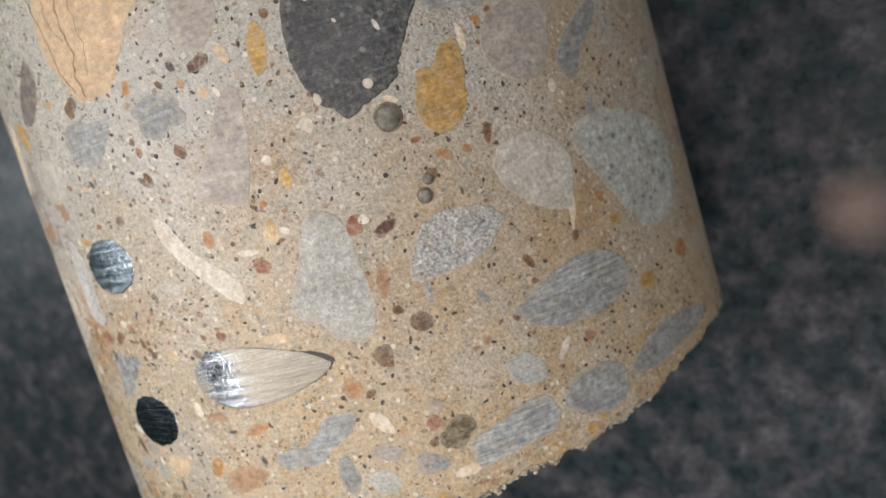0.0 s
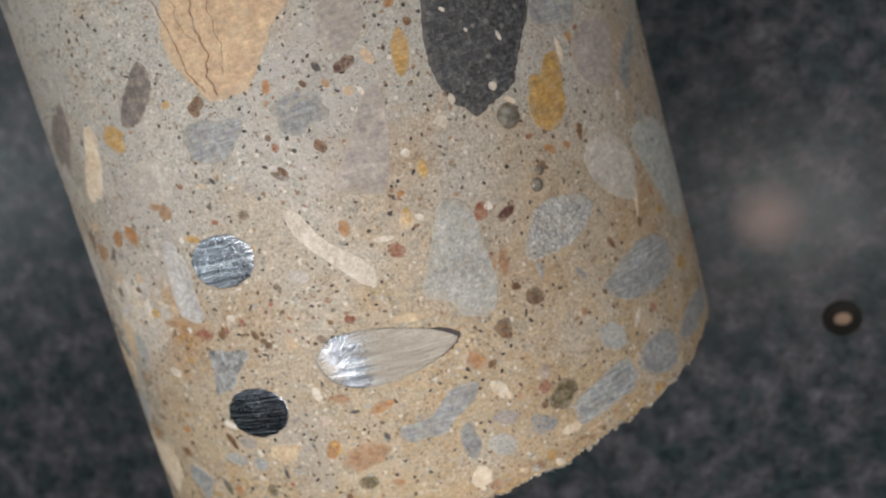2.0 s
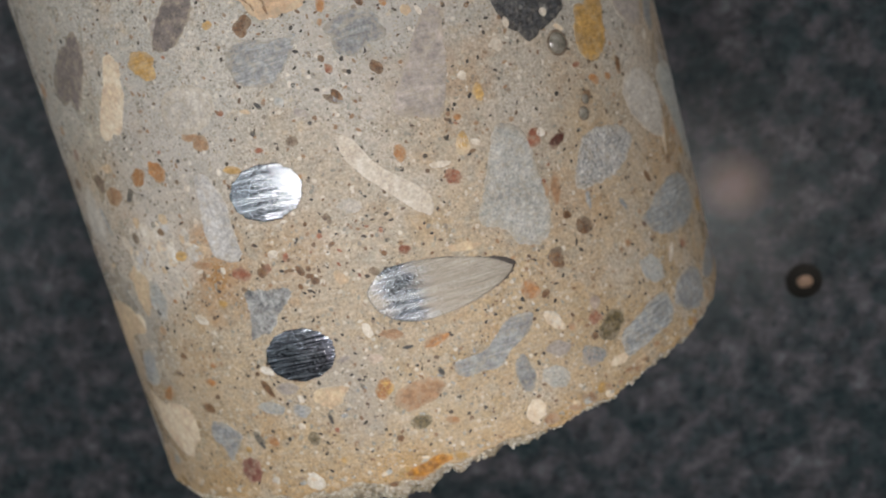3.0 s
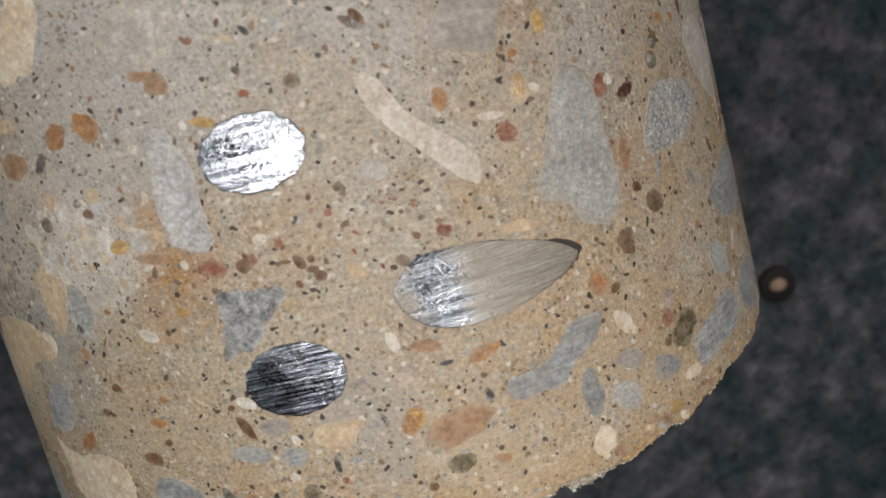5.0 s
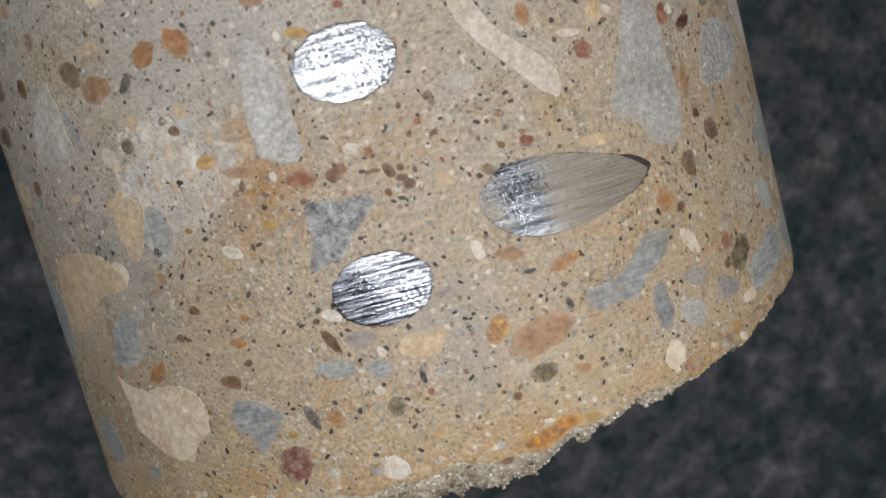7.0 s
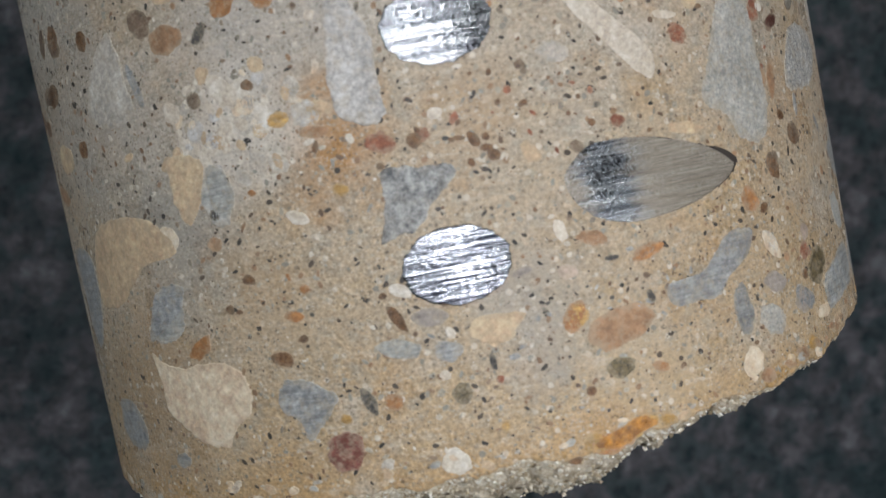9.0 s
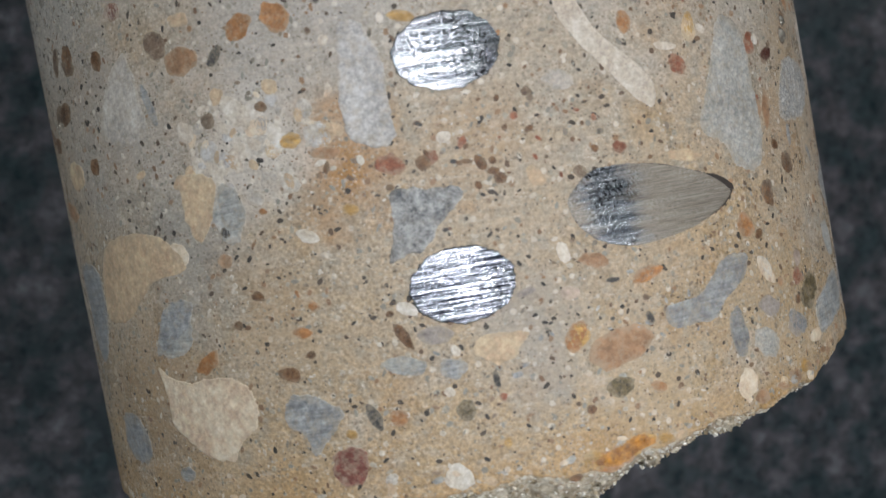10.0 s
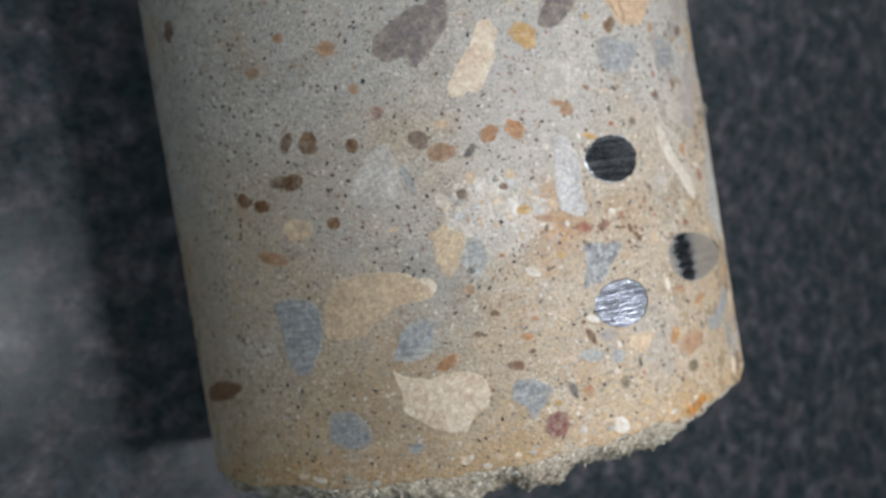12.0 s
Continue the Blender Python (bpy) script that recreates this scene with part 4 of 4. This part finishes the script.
pebble("brown", -23.53, -15.06, 0.92, 0.84, 9)
pebble("dark", -22.23, -13, 0.57, 0.43, -18)
pebble("dark", -6.75, -19.99, 1.59, 0.62, -88)
pebble("slate", -4.79, -19.93, 1.08, 0.62, 5)
pebble("rust", -6.41, -21.68, 0.72, 0.72, -10)
pebble("umber", 0.54, 5.25, 1.07, 0.92, -3)
pebble("brown", 0.2, 1.87, 0.91, 0.62, 25)
pebble("mauve", -2.8, -12.69, 2.1, 0.83, 12)
pebble("dark", -30.23, -2.37, 1.32, 1.09, -8)
pebble("grey", -14.79, -17.37, 4.3, 1.99, -15)
pebble("slate", -10.35, -18.35, 2.45, 2.07, 0)
pebble("mauve", -11.5, -15.06, 3.16, 1.76, -3)
pebble("tan", 5.45, -19.34, 7.09, 3.35, 11)
pebble("orange", 1.14, -17.57, 3.17, 1.86, 55)
pebble("slate", 19.15, -21.13, 5.25, 2.45, -90)
pebble("cream", 19.18, -26.23, 3.09, 2.64, -117)
pebble("bluepale", 23.07, -22.9, 3.96, 3.05, -31)
pebble("slate", -36.97, 11.36, 4.79, 1.18, -75)
pebble("white", -26.75, 8.54, 3.98, 2.17, -50)
pebble("white", -32.81, 7.69, 2.2, 1.91, -47)
pebble("white", -23.07, 5.79, 1.76, 1.54, -55)
pebble("white", -25.32, 5.22, 1.7, 1.2, -36)
pebble("white", -30.27, 9.36, 1.63, 0.99, 7)
pebble("butter", -22.71, 9.99, 1.7, 1.49, -44)
pebble("brown", -23.97, 8.4, 1.4, 1.05, -28)
pebble("umber", -29.93, 8.34, 1.84, 1.48, -57)
pebble("white", -21.64, -4.11, 2.34, 1.28, -28)
pebble("ochre", -17.17, -2.42, 1.7, 1.14, -31)
pebble("orange", -25.71, -1.13, 0.9, 0.64, -16)
pebble("white", -11.77, -28.3, 2.74, 2.42, -29)
pebble("brown", -1.2, -30.31, 1.42, 0.74, 0)
pebble("ochre", -21.03, -22.95, 1.16, 1, -28)
pebble("ochre", -6.75, -25.84, 0.81, 1.14, -25)
pebble("slate", -51.34, -23.04, 5.59, 5.16, -30)
pebble("slate", -42.02, -26.09, 2.5, 1.56, 6)
pebble("cream", -36.95, -3.68, 2.77, 2.47, -18)
pebble("pale", -19.25, 5.32, 1.2, 1.04, -36)
pebble("dark", -16.77, 16.65, 0.65, 0.7, -25)
pebble("white", -16.81, 13.03, 0.99, 1.12, -42)
pebble("umber", 27.38, -7.86, 2.38, 2.48, -73)
pebble("umber", -18.06, 14.17, 0.64, 0.71, -11)
pebble("umber", -54.38, 19.75, 3.23, 1.92, 57)
pebble("brown", -50.71, 19.35, 2.75, 2.72, -10)
pebble("brown", -44.21, 17.51, 2.01, 1.9, -10)
pebble("maroon", -39.72, 21.34, 1.94, 1.88, -10)
pebble("tan", -42.61, 25.23, 1.49, 1.41, -10)
pebble("brown", -54.56, 14.01, 3.74, 2.77, -5)
pebble("brown", -64.34, 12.84, 3.32, 2.15, -26)
pebble("brown", -60.89, 11.47, 3.18, 1.85, -8)
pebble("butter", -54.99, 7.07, 5.13, 3.29, -8)
pebble("brown", -48.84, 7.22, 2.13, 1.93, -8)
pebble("tan", -60.31, 3.55, 6.32, 2.24, -12)
pebble("tan", -13.94, 19.34, 2.17, 1.78, -5)
pebble("tan", -45.76, 31.62, 2.92, 2.21, -5)
pebble("tan", -52.97, 34.68, 1.92, 1.59, -13)
pebble("tan", -58.44, 30.83, 2.58, 1.63, -12)
pebble("brown", -80.39, -16.61, 16.3, 3.28, 8)
pebble("slate", -52.16, -22.65, 6.48, 5.39, -7)
pebble("ochre", -17.58, 29.36, 4.1, 3.41, -13)
pebble("slate", -2.31, 25.79, 6.98, 4.68, -2)
pebble("slate", 10.01, 26.39, 6.73, 3.42, 2)
pebble("mauve", -12.68, 32.49, 4.14, 2.94, -3)
pebble("grey", -29.94, -1.18, 5.23, 3, -74)
pebble("grey", -39.64, -12.02, 5.89, 3.48, 17)
pebble("white", -13.65, -12.26, 1.96, 1.15, -29)
pebble("umber", -77.06, 41.97, 3.58, 4.18, -62)
pebble("ochre", -17.14, 28.2, 3.04, 2.36, -13)
pebble("cream", -24.61, 25.88, 8.71, 3.73, -117)
pebble("brown", -2.15, 30.05, 1.92, 1.74, -16)
pebble("ochre", -6.78, 31.03, 1.42, 1.09, 12)
pebble("maroon", -21.83, -26.21, 3.5, 3.42, -5)
pebble("ochre", 1.53, -17.48, 2.01, 2.3, -12)
def along_rim(name, kinds, first, last, count, sizes, inset, seed):
    """Bits of stone and crust that show along the broken edge."""
    rng = random.Random(seed)
    for _ in range(count):
        u, long = rng.uniform(first, last), rng.uniform(*sizes)
        pebble(rng.choice(kinds), u, rim(u) + rng.uniform(*inset), long, long * rng.uniform(0.4, 0.8), rng.uniform(-35, 35), name=name, rise=0.03)


# one clear orange crust on the broken edge
upper = [(x, rim(4 + x) - rim(4) + 0.95 - 0.09 * x * x) for x in (-3.2, -2.2, -1.2, 0, 1.2, 2.2, 3.2)]
lower = [(x, rim(4 + x) - rim(4) - 0.75 + 0.05 * x * x) for x in (2.6, 1.3, 0, -1.3, -2.6)]
set_in("rusty_crust", RUST_EDGE, 4.0, rim(4) + 0.8, smooth_outline(upper + lower, 5), 0.06, label="orange rusty crust on the broken edge", jag=0.2)
along_rim("rusty_crust", ("ochre", "orange", "ochre"), 0.5, 7.5, 11, (1.6, 3.2), (0.5, 1.1), 11)
along_rim("rusty_crust", ("ochre", "butter", "tan"), 16.0, 58.0, 20, (1.0, 2.6), (0.9, 1.8), 12)
along_rim("pebble", ("white", "cream", "grey", "butter", "pale"), -62.0, 40.0, 44, (0.6, 1.5), (0.6, 2.2), 13)


# ---- sand grains in the cement ----
def sand_grains(count, reach, sizes, seed):
    rng = random.Random(seed)
    verts, faces = [], []
    for _ in range(count):
        u, v = rng.uniform(-82, 80), rng.uniform(-31, 48)
        if v < rim(u) + 0.6:
            continue
        size = sizes[0] + (sizes[1] - sizes[0]) * rng.random() ** reach
        turn, long = rng.uniform(0, math.pi), rng.uniform(1.0, 1.5)
        n, first = rng.randint(5, 7), len(verts)
        edge = []
        for k in range(n):
            a = 2 * math.pi * (k + rng.uniform(-0.25, 0.25)) / n
            x, y = size * long * math.cos(a), size / long * math.sin(a)
            edge.append((u + x * math.cos(turn) - y * math.sin(turn), v + x * math.sin(turn) + y * math.cos(turn)))
        verts += [on_core(x, y, -0.15) for x, y in edge] + [on_core(u + (x - u) * 0.9, v + (y - v) * 0.9, 0.014) for x, y in edge]
        for k in range(n):
            m = (k + 1) % n
            faces.append((first + k, first + m, first + n + m, first + n + k))
        faces.append(tuple(first + n + k for k in range(n)))
    me = bpy.data.meshes.new("sand")
    me.from_pydata(verts, [], faces)
    me.materials.append(SAND)
    me.update()
    ob = new("sand", me)
    ob.parent = core
    tagged(ob, "scattered brown, grey and cream sand grains", kind="stuff")


sand_grains(28000, 4.5, (0.05, 0.37), 7)

# ---- crumbs in the loose white patch, and brown chips in the band beside it ----
def scatter(count, kinds, u, v, reach_u, reach_v, sizes, seed):
    rng = random.Random(seed)
    for _ in range(count):
        long = rng.uniform(*sizes)
        pebble(rng.choice(kinds), u + rng.gauss(0, reach_u), v + rng.gauss(0, reach_v), long, long * rng.uniform(0.45, 0.9), rng.uniform(0, 180), rise=0.018)


scatter(70, ("white", "cream", "butter", "pale", "white", "lightgrey"), -24.0, 5.2, 4.5, 2.2, (0.6, 2.3), 3)
scatter(15, ("brown", "umber", "rust", "brown", "tan"), -1.0, 0.5, 6.5, 2.0, (0.35, 0.9), 4)
scatter(11, ("brown", "brown", "rust", "umber"), -9.0, 0.6, 4.0, 0.9, (0.6, 1.7), 14)
scatter(26, ("dark", "slate", "grey", "umber"), 1.0, -17.5, 6.0, 2.0, (0.4, 1.1), 5)
scatter(40, ("brown", "orange", "tan", "white", "dark", "rust"), 10.0, 12.0, 20.0, 14.0, (0.4, 1.0), 6)

# ---- loose crumbs on the broken end ----
def crumbs(count, seed):
    rng = random.Random(seed)
    verts, faces = [], []
    for _ in range(count):
        mid = broken_at(rng.uniform(-62, 66), 0.15 + 6.0 * rng.random() ** 1.8)
        size, first = MM * (0.07 + 0.27 * rng.random() ** 3), len(verts)
        spin = Matrix.Rotation(rng.uniform(0, 6.3), 3, Vector((rng.uniform(-1, 1), rng.uniform(-1, 1), rng.uniform(-1, 1) + 0.01)).normalized())
        for x, y, z in ((1, 0, 0), (-1, 0, 0), (0, 1, 0), (0, -1, 0), (0, 0, 1), (0, 0, -1)):
            verts.append(mid + spin @ Vector((x, y, z)) * size * rng.uniform(0.6, 1.25))
        for i, j, k in ((0, 2, 4), (2, 1, 4), (1, 3, 4), (3, 0, 4), (2, 0, 5), (1, 2, 5), (3, 1, 5), (0, 3, 5)):
            faces.append((first + i, first + j, first + k))
    mat, nt, bsdf, co = shader("broken_crumbs", 0.2)
    link(nt, ramp(nt, island_random(nt), (0.0, (0.3, 0.23, 0.15)), (0.2, (0.5, 0.41, 0.28)), (0.5, (0.64, 0.57, 0.45)), (0.75, (0.72, 0.69, 0.62)), (1.0, (0.82, 0.8, 0.75))), bsdf.inputs["Base Color"])
    me = bpy.data.meshes.new("rubble")
    me.from_pydata(verts, [], faces)
    me.materials.append(mat)
    me.update()
    ob = new("rubble", me)
    ob.parent = core
    tagged(ob, "glinting pale crumbs on the broken end", kind="stuff")


crumbs(5200, 21)

# ---- small thing on the counter: a tan dome on a dark disc ----
washer = new("ringed_dot")
washer.location = (0.0745, -0.0465, 0.0)
tagged(washer, "small tan dome on a dark disc on the granite", "stud")
bm = bmesh.new()
bmesh.ops.create_cone(bm, cap_ends=True, segments=40, radius1=0.004, radius2=0.0037, depth=0.0008, matrix=Matrix.Translation((0, 0, 0.0004)))
part("washer", bm, plain("matte_dark_brown", (0.012, 0.01, 0.007), 0.8, 400), washer, "dark brown flat disc")
bm = bmesh.new()
bmesh.ops.create_uvsphere(bm, u_segments=24, v_segments=12, radius=0.0017, matrix=Matrix.Translation((0, 0, 0.0008)) @ Matrix.Diagonal((1.05, 0.8, 0.5, 1)))
part("stud_head", bm, plain("matte_tan", (0.34, 0.22, 0.15), 0.5, 400), washer, "small tan dome")
